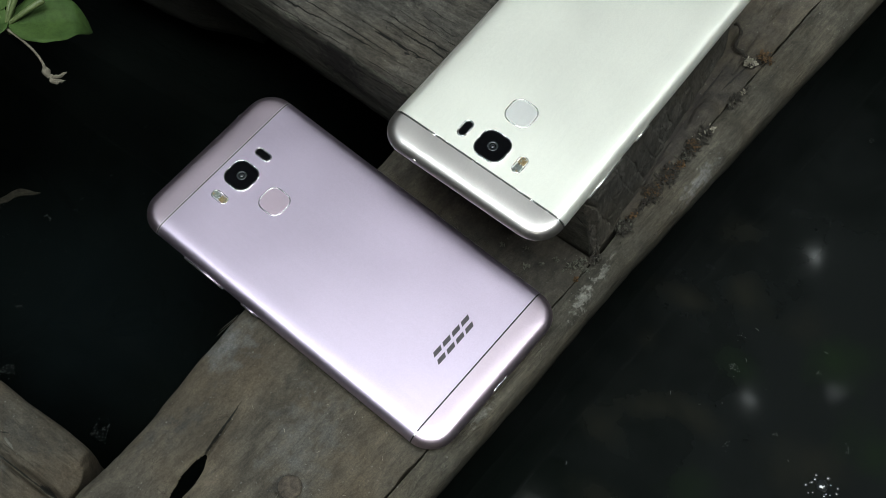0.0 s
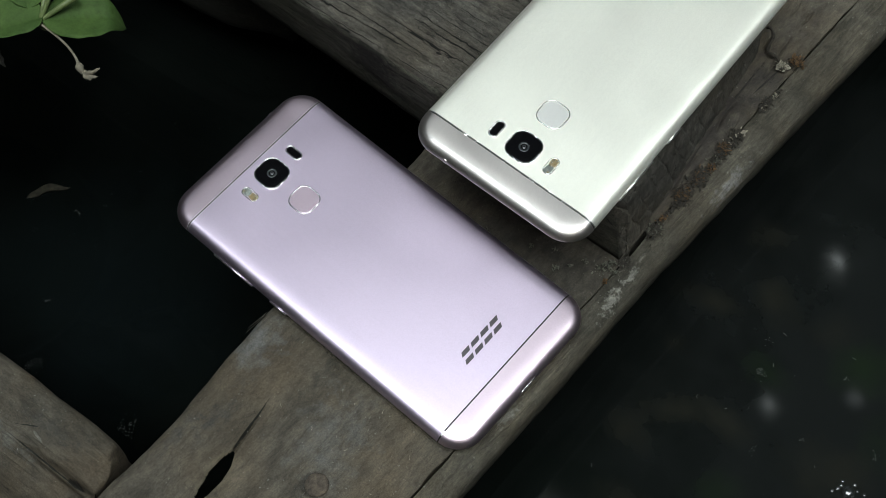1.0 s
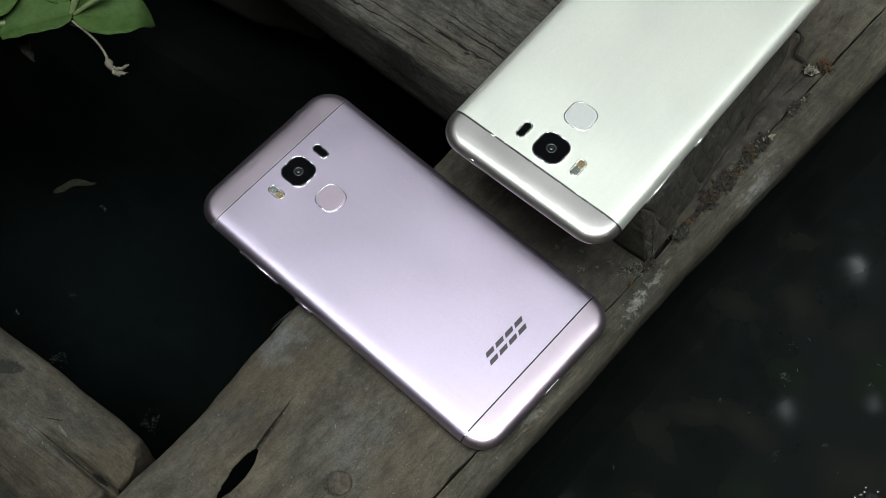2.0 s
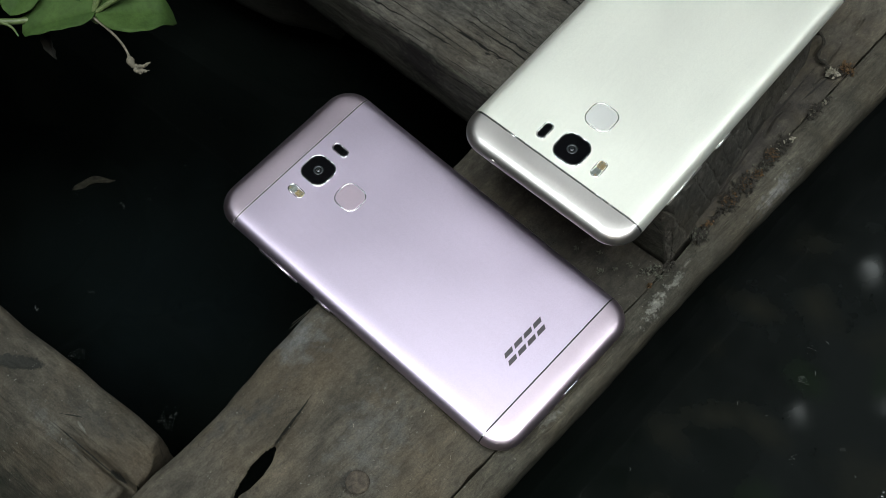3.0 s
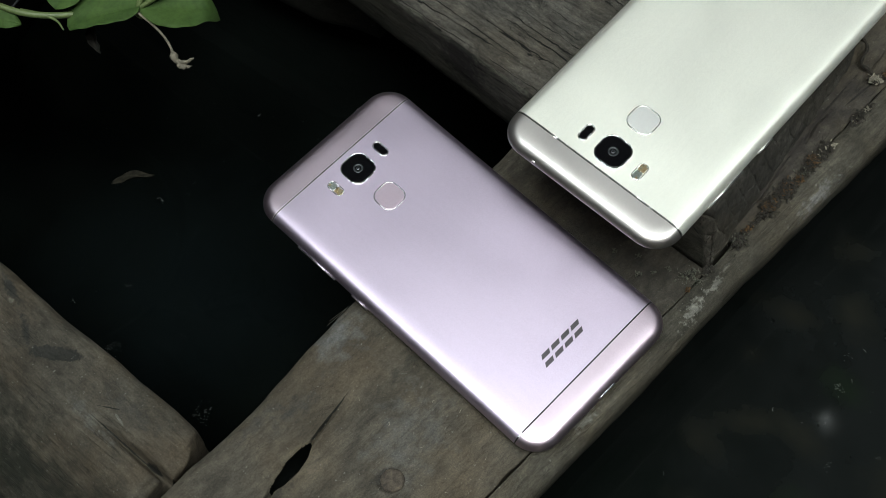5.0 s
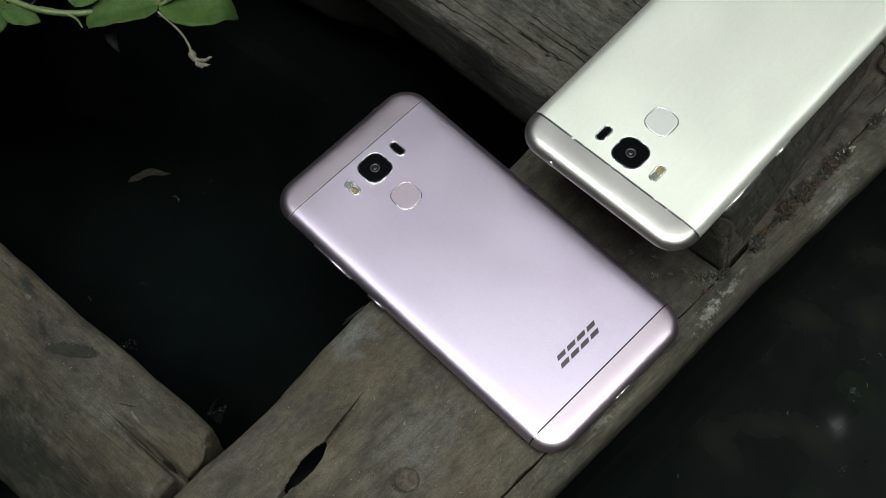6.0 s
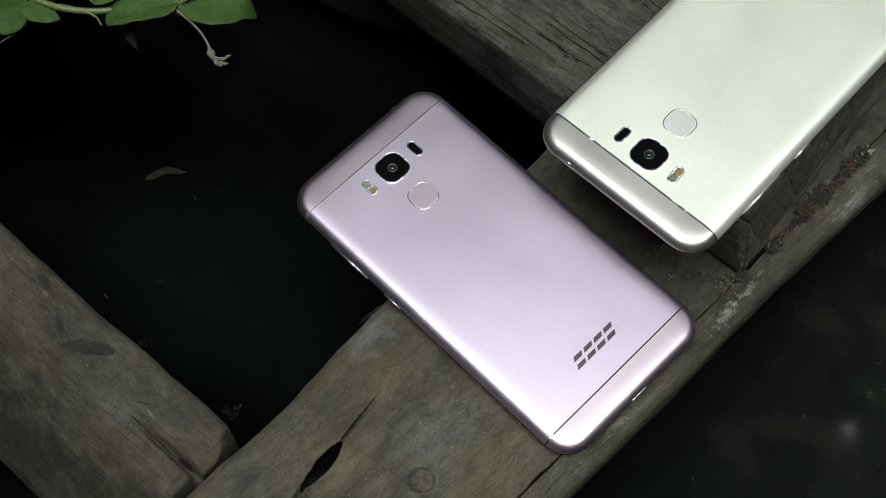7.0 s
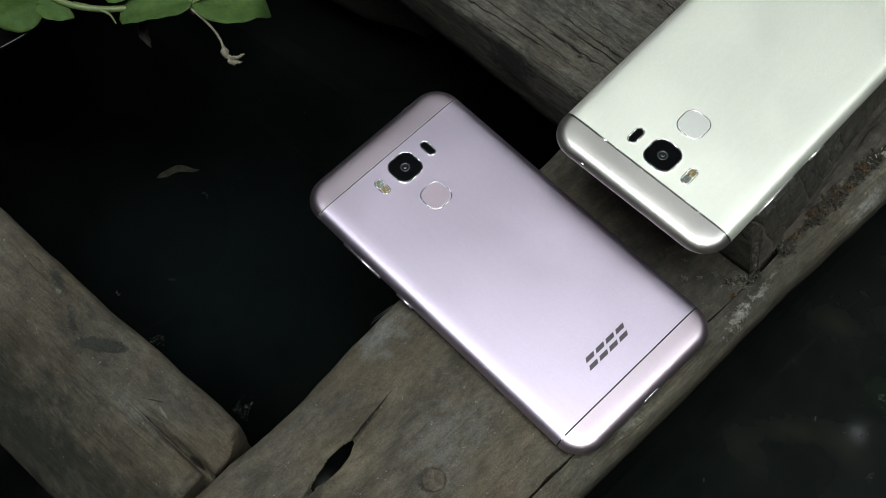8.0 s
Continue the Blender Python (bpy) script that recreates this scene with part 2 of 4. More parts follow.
WOOD_WORN = weathered_wood("wood_worn", (0.054, 0.048, 0.037), (0.104, 0.093, 0.073), (0.100, 0.077, 0.050), 0.36, 0.55, 0.30, 0.2, (
    # first patch: darker greenish band along the sloping lower side
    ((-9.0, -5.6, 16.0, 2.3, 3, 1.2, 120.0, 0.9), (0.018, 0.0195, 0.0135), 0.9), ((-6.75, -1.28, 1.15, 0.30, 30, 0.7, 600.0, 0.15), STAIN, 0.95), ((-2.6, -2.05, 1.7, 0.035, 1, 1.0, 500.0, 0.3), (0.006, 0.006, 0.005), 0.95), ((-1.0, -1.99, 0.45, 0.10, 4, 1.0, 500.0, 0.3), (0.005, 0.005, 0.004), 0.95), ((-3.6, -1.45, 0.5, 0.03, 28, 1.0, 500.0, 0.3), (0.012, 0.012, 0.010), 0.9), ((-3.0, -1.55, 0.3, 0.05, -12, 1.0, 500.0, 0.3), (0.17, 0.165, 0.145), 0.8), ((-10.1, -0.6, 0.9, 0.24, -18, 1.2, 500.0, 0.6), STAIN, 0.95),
    ((-8.5, -1.3, 1.0, 0.16, -30, 1.6, 600.0, 0.8), STAIN, 0.95), ((-9.7, -0.9, 0.2, 0.16, 0, 1.5, 500.0, 0.6), (0.16, 0.15, 0.12), 0.7),
    ((-4.0, -2.2, 1.6, 0.35, -6, 2.5, 250.0, 1.0), (0.115, 0.114, 0.103), 0.6), ((-3.0, -1.0, 1.4, 0.5, 0, 2.5, 300.0, 1.0), (0.052, 0.050, 0.044), 0.6)))
WOOD_PLANK = weathered_wood("wood_plank", (0.054, 0.051, 0.044), (0.112, 0.105, 0.091), (0.090, 0.078, 0.060), 0.55, 0.75, 0.6, 0.12, (), False, 0.010, 0.44,
                            ((7.0, 170.0, 0.042, 0.45), (16.0, 420.0, 0.016, 0.52), (170.0, 260.0, 0.012, 0.62)))
# greenish side of the plank, its colour also raised to stand in for light
WOOD_GREEN_LIT = weathered_wood("wood_green_lit", (0.062, 0.062, 0.049), (0.138, 0.137, 0.112), (0.102, 0.102, 0.076), 0.40, 0.9, 0.4, 0.1, (
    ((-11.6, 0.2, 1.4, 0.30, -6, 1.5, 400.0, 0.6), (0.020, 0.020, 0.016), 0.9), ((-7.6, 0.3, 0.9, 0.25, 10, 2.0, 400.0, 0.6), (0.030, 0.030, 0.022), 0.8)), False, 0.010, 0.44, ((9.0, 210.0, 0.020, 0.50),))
WOOD_END = weathered_wood("wood_end", (0.078, 0.073, 0.064), (0.172, 0.162, 0.144), (0.128, 0.112, 0.086), 0.5, 0.7, 0.5, 0.1, (), True, 0.010, 0.44,
                          ((40.0, 260.0, 0.016, 0.50), (60.0, 520.0, 0.012, 0.54)))
# much darker wood: the shade below the plank is put into its colour
WOOD_SHADED = weathered_wood("wood_shaded", (0.012, 0.012, 0.010), (0.030, 0.030, 0.026), (0.022, 0.021, 0.015), 0.7, 0.7, 0.4, 0.1)
WOOD_EDGE = weathered_wood("wood_edge", (0.054, 0.050, 0.038), (0.110, 0.101, 0.080), (0.097, 0.082, 0.057), 0.6, 0.6, 0.25, 0.1, (
    ((1.35, 0.52, 0.8, 0.24, 8, 2.4, 420.0, 0.6), SCUFF, 0.85), ((2.75, 0.60, 0.45, 0.16, 12, 2.4, 420.0, 0.6), SCUFF, 0.7), ((-4.7, 0.55, 0.75, 0.17, 0, 2.4, 420.0, 0.6), SCUFF, 0.65),
    ((8.6, 0.10, 1.6, 0.26, 0, 2.6, 350.0, 1.0), (0.22, 0.22, 0.22), 0.6), ((3.6, 0.75, 0.25, 0.1, 0, 2.0, 500.0, 0.7), (0.18, 0.17, 0.15), 0.6)))
NAIL = leafy("rusty_nail", (0.014, 0.011, 0.009), (0.092, 0.073, 0.052), 420.0, 0.85)
ROSE = satin_metal("rose_anodised", (0.605, 0.52, 0.655), 0.42, 0.02, 1.0)
ROSE_CAP = satin_metal("rose_cap", (0.59, 0.49, 0.575), 0.39)
GOLD = satin_metal("pale_anodised", (0.985, 0.985, 0.905), 0.46, 0.02, 0.80)
GOLD_PAD = satin_metal("pale_sensor", (0.70, 0.70, 0.69), 0.45, 0.02, 0.5)
GOLD_CAP = satin_metal("silver_cap", (0.71, 0.67, 0.655), 0.39, 0.02, 1.0)
BUTTON = plain("bright_button", (0.85, 0.83, 0.84), 0.30, 1.0)
TRIM = plain("bright_trim", (0.95, 0.94, 0.96), 0.3, 0.25)
ROSE_PAD = satin_metal("rose_sensor", (0.57, 0.465, 0.555), 0.42, 0.02, 0.95)
ROSE_TRIM = plain("rose_trim", (0.92, 0.84, 0.93), 0.35, 0.8)
CHROME = plain("polished_chrome", (0.95, 0.94, 0.95), 0.24, 1.0)
bump(CHROME.node_tree, CHROME.node_tree.nodes["Principled BSDF"], noise_tex(CHROME.node_tree, coords(CHROME.node_tree), 420.0, 1.0, 0.5), 0.5, 0.0012)
GROOVE = plain("dark_groove", (0.030, 0.026, 0.030), 0.5)
BLACK_GLASS = plain("black_glass", (0.004, 0.004, 0.005), 0.06, 0.0, 1.5, 0.5)
LENS_GREY = plain("lens_grey", (0.05, 0.055, 0.06), 0.25, 0.4)
LED_WHITE = plain("flash_white", (0.48, 0.53, 0.50), 0.18, 0.7)
LED_AMBER = plain("flash_amber", (0.52, 0.40, 0.22), 0.18, 0.6)
LOGO = plain("dark_mirror_print", (0.12, 0.11, 0.12), 0.3, 0.8)
LEAF = leafy("fresh_leaf", (0.024, 0.050, 0.010), (0.044, 0.080, 0.017), 90.0, 0.75)
LEAF.node_tree.nodes["Principled BSDF"].inputs["Specular IOR Level"].default_value = 0.25
STALK = leafy("leaf_stalk", (0.075, 0.105, 0.035), (0.12, 0.155, 0.06))
DRY = leafy("dry_flower", (0.09, 0.08, 0.06), (0.20, 0.18, 0.135), 300.0, 0.8)
TREE_LEAF = leafy("tree_foliage", (0.034, 0.050, 0.018), (0.080, 0.094, 0.038), 3.0, 0.6)
BARK = leafy("tree_bark", (0.05, 0.04, 0.03), (0.12, 0.10, 0.08), 20.0, 0.9)
MOSS_DARK = leafy("dark_moss", (0.008, 0.007, 0.0055), (0.040, 0.034, 0.026), 900.0, 0.95)
MOSS_GREY = leafy("grey_lichen", (0.030, 0.030, 0.024), (0.13, 0.13, 0.10), 900.0, 0.95)
RUST = leafy("rusty_moss", (0.026, 0.016, 0.008), (0.115, 0.062, 0.021), 700.0, 0.95)
BONE = leafy("pale_lichen", (0.14, 0.13, 0.10), (0.34, 0.31, 0.25), 700.0, 0.9)
FOAM = plain("pale_speck", (0.19, 0.195, 0.19), 0.6)
WITHERED = leafy("withered_leaf", (0.003, 0.0028, 0.002), (0.011, 0.0095, 0.006), 300.0, 0.9)
POND = pond_water()
BANK = leafy("bank_earth", (0.030, 0.028, 0.018), (0.070, 0.075, 0.035), 6.0, 0.95)
DEAD = leafy("dead_leaf", (0.004, 0.0038, 0.0030), (0.034, 0.031, 0.023), 420.0, 0.9)
DEAD.node_tree.nodes["Principled BSDF"].inputs["Specular IOR Level"].default_value = 0.1
BUBBLE = plain("bubble_film", (0.02, 0.022, 0.022), 0.02, 0.0, 1.6, 1.0)
# sheenless near-black: the pot wall's fall into shade is put into the material
SHADE_BLACK = plain("matt_black_plastic", (0.002, 0.002, 0.002), 0.9)
SHADE_BLACK.node_tree.nodes["Principled BSDF"].inputs["Specular IOR Level"].default_value = 0.05
BLACK_PLASTIC = plain("black_plastic", (0.004, 0.0045, 0.005), 0.35)


# ---- building helpers (places in cm) ----
def part(name, bm, mat, parent=None, label="", smooth=True):
    bmesh.ops.transform(bm, matrix=Matrix.Scale(CM, 4), verts=bm.verts)
    mesh = bpy.data.meshes.new(name)
    bm.to_mesh(mesh)
    bm.free()
    mesh.materials.append(mat)
    if smooth:
        mesh.shade_smooth()
    ob = new(name, mesh)
    if parent:
        ob.parent = parent
    if label:
        tagged(ob, label)
    return ob


def place(ob, x, y, z, rx=0, ry=0, rz=0):
    ob.matrix_basis = pose(x * CM, y * CM, z * CM, rx, ry, rz)
    return ob


def from_lists(verts, faces):
    mesh = bpy.data.meshes.new("tmp")
    mesh.from_pydata(verts, [], faces)
    bm = bmesh.new()
    bm.from_mesh(mesh)
    bpy.data.meshes.remove(mesh)
    return bm


def n3(x, y, z):
    return noise.noise(Vector((x, y, z)))


def fbm(x, y, z, octaves=4):
    return noise.fractal(Vector((x, y, z)), 1.0, 2.0, octaves)


def spread(a, b, fine_a, fine_b, step, coarse=1.2):
    """Stations from a to b, close together between fine_a and fine_b."""
    out, x = [], a
    while x < b - 1e-6:
        out.append(x)
        x += step if fine_a - 1e-6 <= x < fine_b else coarse
    return out + [b]


def section(width, height, r_near, r_far, step, soft=6):
    """A timber's cross-section, from the foot of one side over the top to the foot of the other: (y, z, ny, nz)."""
    pts = []
    zs = np.linspace(-height, -r_near, max(4, int((height - r_near) / 0.3)))[:-1]
    pts += [(0.0, z, -1.0, 0.0) for z in zs]
    for k in range(soft + 1):
        a = math.pi / 2 * k / soft
        pts.append((r_near * (1 - math.cos(a)), -r_near * (1 - math.sin(a)), -math.cos(a), math.sin(a)))
    ys = np.arange(r_near + step, width - r_far, step)
    pts += [(y, 0.0, 0.0, 1.0) for y in ys]
    for k in range(soft + 1):
        a = math.pi / 2 * (1 - k / soft)
        pts.append((width - r_far * (1 - math.cos(a)), -r_far * (1 - math.sin(a)), math.cos(a), math.sin(a)))
    zs = np.linspace(-r_far, -height, max(4, int((height - r_far) / 0.3)))[1:]
    pts += [(width, z, 1.0, 0.0) for z in zs]
    return pts


def timber(stations, profile, shape, rings=8):
    """Sweeps a section along x. shape(x, y, z, ny, nz) gives the moved point. Both ends are closed; the end at the last
    station is built of rings."""
    verts, faces, n = [], [], len(profile)
    for x in stations:
        for y, z, ny, nz in profile:
            verts.append(shape(x, y, z, ny, nz))
    for i in range(len(stations) - 1):
        for k in range(n - 1):
            a = i * n + k
            faces.append((a, a + n, a + n + 1, a + 1))
    faces.append(tuple(range(n)))
    last = (len(stations) - 1) * n
    base = [Vector(v) for v in verts[last:]]
    mid = Vector((base[0] + base[-1]) * 0.25 + sum(base, Vector()) / n * 0.5)
    prev = last
    for r in range(1, rings + 1):
        f = r / (rings + 0.5)
        start = len(verts)
        for v in base:
            p = v.lerp(mid, f)
            verts.append(tuple(p))
        for k in range(n - 1):
            faces.append((prev + k, start + k, start + k + 1, prev + k + 1))
        faces.append((prev + n - 1, start + n - 1, start, prev))
        prev = start
    faces.append(tuple(prev + k for k in range(n)))
    faces.append(tuple(i * n for i in range(len(stations)))[::-1] + tuple(i * n + n - 1 for i in range(len(stations))))
    bm = from_lists(verts, faces)
    bmesh.ops.recalc_face_normals(bm, faces=bm.faces)
    return bm


def grain(x, y, z, seed, depth, length=5.0, across=0.35):
    """Relief of weathered fibres along x."""
    ridge = 1 - abs(n3(x / length + seed, y / across, z / across + seed))
    return depth * (ridge ** 3 - 0.6) + depth * 0.7 * n3(x / (length * 0.3), y / (across * 0.4) + seed, z / 0.2)


def smoothstep(a, b, x):
    t = min(1.0, max(0.0, (x - a) / (b - a)))
    return t * t * (3 - 2 * t)


# ---- water ----
bm = bmesh.new()
bmesh.ops.create_grid(bm, x_segments=40, y_segments=40, size=30000)
water = part("water", bm, POND)
place(water, 0, 0, -10)
tagged(water, "dark still pond water under the timbers", "water", kind="structure")


# ---- timbers ----
def build_main_beam():
    """Runs along world y; local x is world y, local y is minus world x."""
    width, left = 9.22, 13.40

    def shape(x, y, z, ny, nz):
        wx = left - y
        off = 0.09 * fbm(x / 6, y / 4, 3.1, 3) + 0.03 * fbm(x / 1.2, y / 0.9, 7.0, 3) + grain(x, y, z, 11.0, 0.012, 5.0, 0.5)
        dz = 0.0
        if nz > 0.5:
            # a split that has rotted open
            mid = 7.31 - 0.137 * (x + 12.35) + 0.05 * n3(x / 0.7, 9.0, 0)
            open_ = 0.045 * smoothstep(-15.6, -14.6, x) * (1 - smoothstep(-12.0, -9.9, x))
            open_ += (0.27 + 0.03 * n3(x / 0.3, 4.0, 1.0)) * smoothstep(-14.8, -13.6, x) * (1 - smoothstep(-13.1, -12.1, x))
            open_ *= 1 + 0.25 * n3(x / 0.5, 2.0, 7.0)
            d = abs(wx - mid)
            if open_ > 0.004:
                dz -= 0.5 * (1 - smoothstep(open_ * 0.85, open_ + 0.05, d)) * min(1.0, open_ / 0.07)
                dz -= 0.10 * (1 - smoothstep(open_, open_ + 0.6, d))
            # a smooth knot, and the flake round it
            kd = math.hypot((wx - 12.9) / 0.7, (x - 11.1) / 1.1)
            dz += 0.16 * (1 - smoothstep(0.1, 0.8, kd)) - 0.05 * (1 - smoothstep(0.75, 0.95, kd)) * smoothstep(0.6, 0.75, kd)
            flake = 12.75 + 0.25 * n3(x / 2.5, 6.0, 0) - 0.05 * (x - 8)
            if 4.0 < x < 17.5 and wx > 11:
                dz -= 0.16 * (1 - smoothstep(0.02, 0.07, abs(wx - flake))) * smoothstep(0.0, 0.15, n3(x / 1.7, 1.0, 2.0) + 0.15)
                dz -= 0.12 * (1 - smoothstep(0.02, 0.06, abs(wx - flake + 0.9 - 0.03 * (x - 9)))) * smoothstep(0.0, 0.2, n3(x / 2.1, 5.0, 2.0) + 0.1)
            dz -= 0.06
            if open_ > 0.075:
                if abs(d - open_) < 0.027:
                    y, dz = left - (mid + math.copysign(open_, wx - mid)), -0.25
                elif d < open_:
                    dz = -2.2
        edge = smoothstep(width - 4.0, width, y)
        y += 0.13 * smoothstep(2.6, 3.2, x) * (1 - smoothstep(4.4, 5.6, x)) * (1 - smoothstep(0.0, 0.5, y)) + (0.025 + 0.09 * max(0.0, n3(x / 1.1, 2.0, 8.0))) * (1 - smoothstep(0.0, 0.4, y))
        inset = 0.22 * (1 - smoothstep(-8.0, 0.0, x)) + 0.44 * (1 - smoothstep(-14.0, -8.0, x)) + 0.07 * n3(x / 1.7, 1.0, 4.0)
        return (x, y + ny * off - edge * inset, z + nz * off * 0.6 + dz)

    prof = section(width, 5.0, 0.09, 0.6, 0.05)
    bm = timber(spread(-34, 60, -19, 20, 0.085), prof, shape)
    pit = [f for f in bm.faces if min(v.co.z for v in f.verts) < -1.5 and max(v.co.z for v in f.verts) < 0.1 and -16.5 < f.calc_center_median().x < -10 and 4.6 < f.calc_center_median().y < 6.8]
    pit += [f for f in bm.faces if len(f.verts) > 200 and abs(f.normal.z) > 0.9]
    bmesh.ops.delete(bm, geom=pit, context="FACES")
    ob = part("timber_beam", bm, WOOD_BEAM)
    place(ob, left, 0, 0, 0, 0, 90)
    return tagged(ob, "weathered grey-brown timber beam with a rotted split", "timber beam")


def build_edge_timber():
    def shape(x, y, z, ny, nz):
        off = 0.05 * fbm(x / 5, y / 2, 8.0, 3) + 0.03 * fbm(x / 0.9, y / 0.5, z / 0.5, 3) + grain(x, y, z, 31.0, 0.014, 6.0, 0.4)
        bow = 0.10 * n3(x / 9, 3.0, 1.0) + 0.036 * max(0, x - 4)
        near = 1 - smoothstep(0, 0.5, y)
        return (x, y + ny * off - bow * near + 0.06 * n3(x / 0.7, 2, 2) * (1 - near) * (y > 1.2), z + nz * off)

    prof = section(1.19, 1.5, 0.62, 0.07, 0.06, 10)
    bm = timber(spread(-34, 60, -12, 22, 0.12), prof, shape)
    ob = part("edge_batten", bm, WOOD_EDGE)
    place(ob, 14.60, 0, 0.0, 0, 0, 90)
    return tagged(ob, "rounded weathered batten along the beam's edge", "batten")


def build_plank():
    """The thick plank that carries the pale phone; local x runs along it, to its cut end."""
    def shape(x, y, z, ny, nz):
        off = 0.10 * fbm(x / 7, y / 2.5, z / 3 + 2.0, 3) + 0.04 * fbm(x / 1.5, y / 0.5, z / 0.5, 3) + grain(x, y, z, 57.0, 0.03, 7.0, 0.32)
        check = 1 - abs(n3(x / 11 + 40, y / 0.75, 1.0)) * 14
        if check > 0 and y > 0.5:
            off -= 0.28 * check * smoothstep(-0.15, 0.2, n3(x / 3.5, y / 1.0, 20.0))
        gouge = math.hypot((x + 11.6) / 1.5, (y + z * 0.5 - 0.25) / 0.22)
        off -= 0.16 * (1 - smoothstep(0.3, 1.0, gouge)) * (0.6 + n3(x / 0.3, y / 0.2, 3.0))
        lean = (0.03 + 0.0085 * min(22.0, -x)) * -z * (ny < 0) + 0.15 * smoothstep(-0.9, 0.0, x) ** 2 * (1 - smoothstep(0.0, 1.0, y)) * (1 + z / 4.5)
        skew = -0.07 * y * smoothstep(-4, 0, x)
        worn = -0.132 * z * smoothstep(-0.6, 0.0, x)
        low = -0.12 * smoothstep(-1.5, 0, x) * (nz > 0.5)
        worn -= 0.30 * smoothstep(-0.6, 0.0, x) * (1 - smoothstep(0.0, 0.9, y)) ** 2 * (1 + z / 4.5)
        return (x + skew + worn, y + ny * off + lean, z + nz * off + low)

    prof = section(11.8, 4.15, 0.8, 0.4, 0.075, 9)
    bm = timber(spread(-60, 0, -22, 0, 0.11), prof, shape, 6)
    ob = part("thick_plank", bm, WOOD_PLANK)
    # near side: greener wood, lightened in colour where little light falls
    ob.data.materials.append(WOOD_GREEN_LIT)
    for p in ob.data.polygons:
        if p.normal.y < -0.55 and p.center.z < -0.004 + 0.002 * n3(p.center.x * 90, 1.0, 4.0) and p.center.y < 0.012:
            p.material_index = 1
    # the worn cut end: slabs of end grain that stand unevenly between drying cracks
    ys, zs = np.arange(0.10, 11.6, 0.05), np.arange(-4.14, -0.06, 0.055)
    verts, faces, n = [], [], len(zs)
    for y in ys:
        for z in zs:
            q = (y + 0.41 * z + 0.20 * n3(y / 0.9, z / 1.1, 2.0) + 0.05 * n3(y / 0.2, z / 0.3, 6.0)) / 0.88
            slab, f = math.floor(q), q - math.floor(q)
            out = 0.08 * n3(slab * 3.7 + 0.5, 0.3, 5.0) + 0.05 * (f - 0.5)
            wide = 0.03 + 0.05 * max(0.0, n3(slab * 1.9, z / 0.9, 3.0))
            out -= 0.14 * (1 - smoothstep(0.0, wide, min(f, 1 - f)))
            out += 0.04 * fbm(y / 0.9, z / 0.7, 1.0, 3) + 0.02 * n3(q * 3.2, z / 2.0, 8.0)
            split = 1 - abs(n3(y / 2.6, z / 0.9 + 0.2 * y, 4.0)) * 16
            out -= 0.05 * max(0.0, split)
            e = min((y + 0.02) / 0.6, (-z + 0.02) / 0.45, 1.0)
            out -= 0.42 * (1 - math.sqrt(max(0.0, 1 - (1 - e) ** 2)))
            verts.append((0.10 - 0.07 * y - 0.132 * z - 0.30 * (1 - smoothstep(0.0, 0.9, y)) ** 2 * (1 + z / 4.5) + out, y + 0.03 * -z * (y < 0.5), z - 0.04 * (1 - e)))
    for i in range(len(ys) - 1):
        for k in range(n - 1):
            a = i * n + k
            faces.append((a, a + n, a + n + 1, a + 1))
    part("end_grain", from_lists(verts, faces), WOOD_END, ob, "split grey end grain")
    ob.matrix_basis = pose(12.75 * CM, 2.72 * CM, 4.15 * CM, 0, 0, 4.1)
    return tagged(ob, "thick grey weathered plank with drying cracks", "plank")


def build_under_timber():
    def shape(x, y, z, ny, nz):
        off = 0.2 * fbm(x / 5, y / 3, z / 3, 3) + grain(x, y, z, 77.0, 0.05)
        taper = smoothstep(-3.5, 0, x)
        return (x, y + ny * off + taper * 1.2 * (y < 4), z + nz * off - 0.5 * taper)

    bm = timber(spread(-60, 0, -12, 0, 0.2), section(7, 3.5, 1.2, 1.0, 0.3), shape)
    ob = part("support_timber", bm, WOOD_SHADED)
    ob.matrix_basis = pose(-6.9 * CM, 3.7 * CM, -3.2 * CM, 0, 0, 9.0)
    return tagged(ob, "dark shaded timber underneath the thick plank", "timber beam")


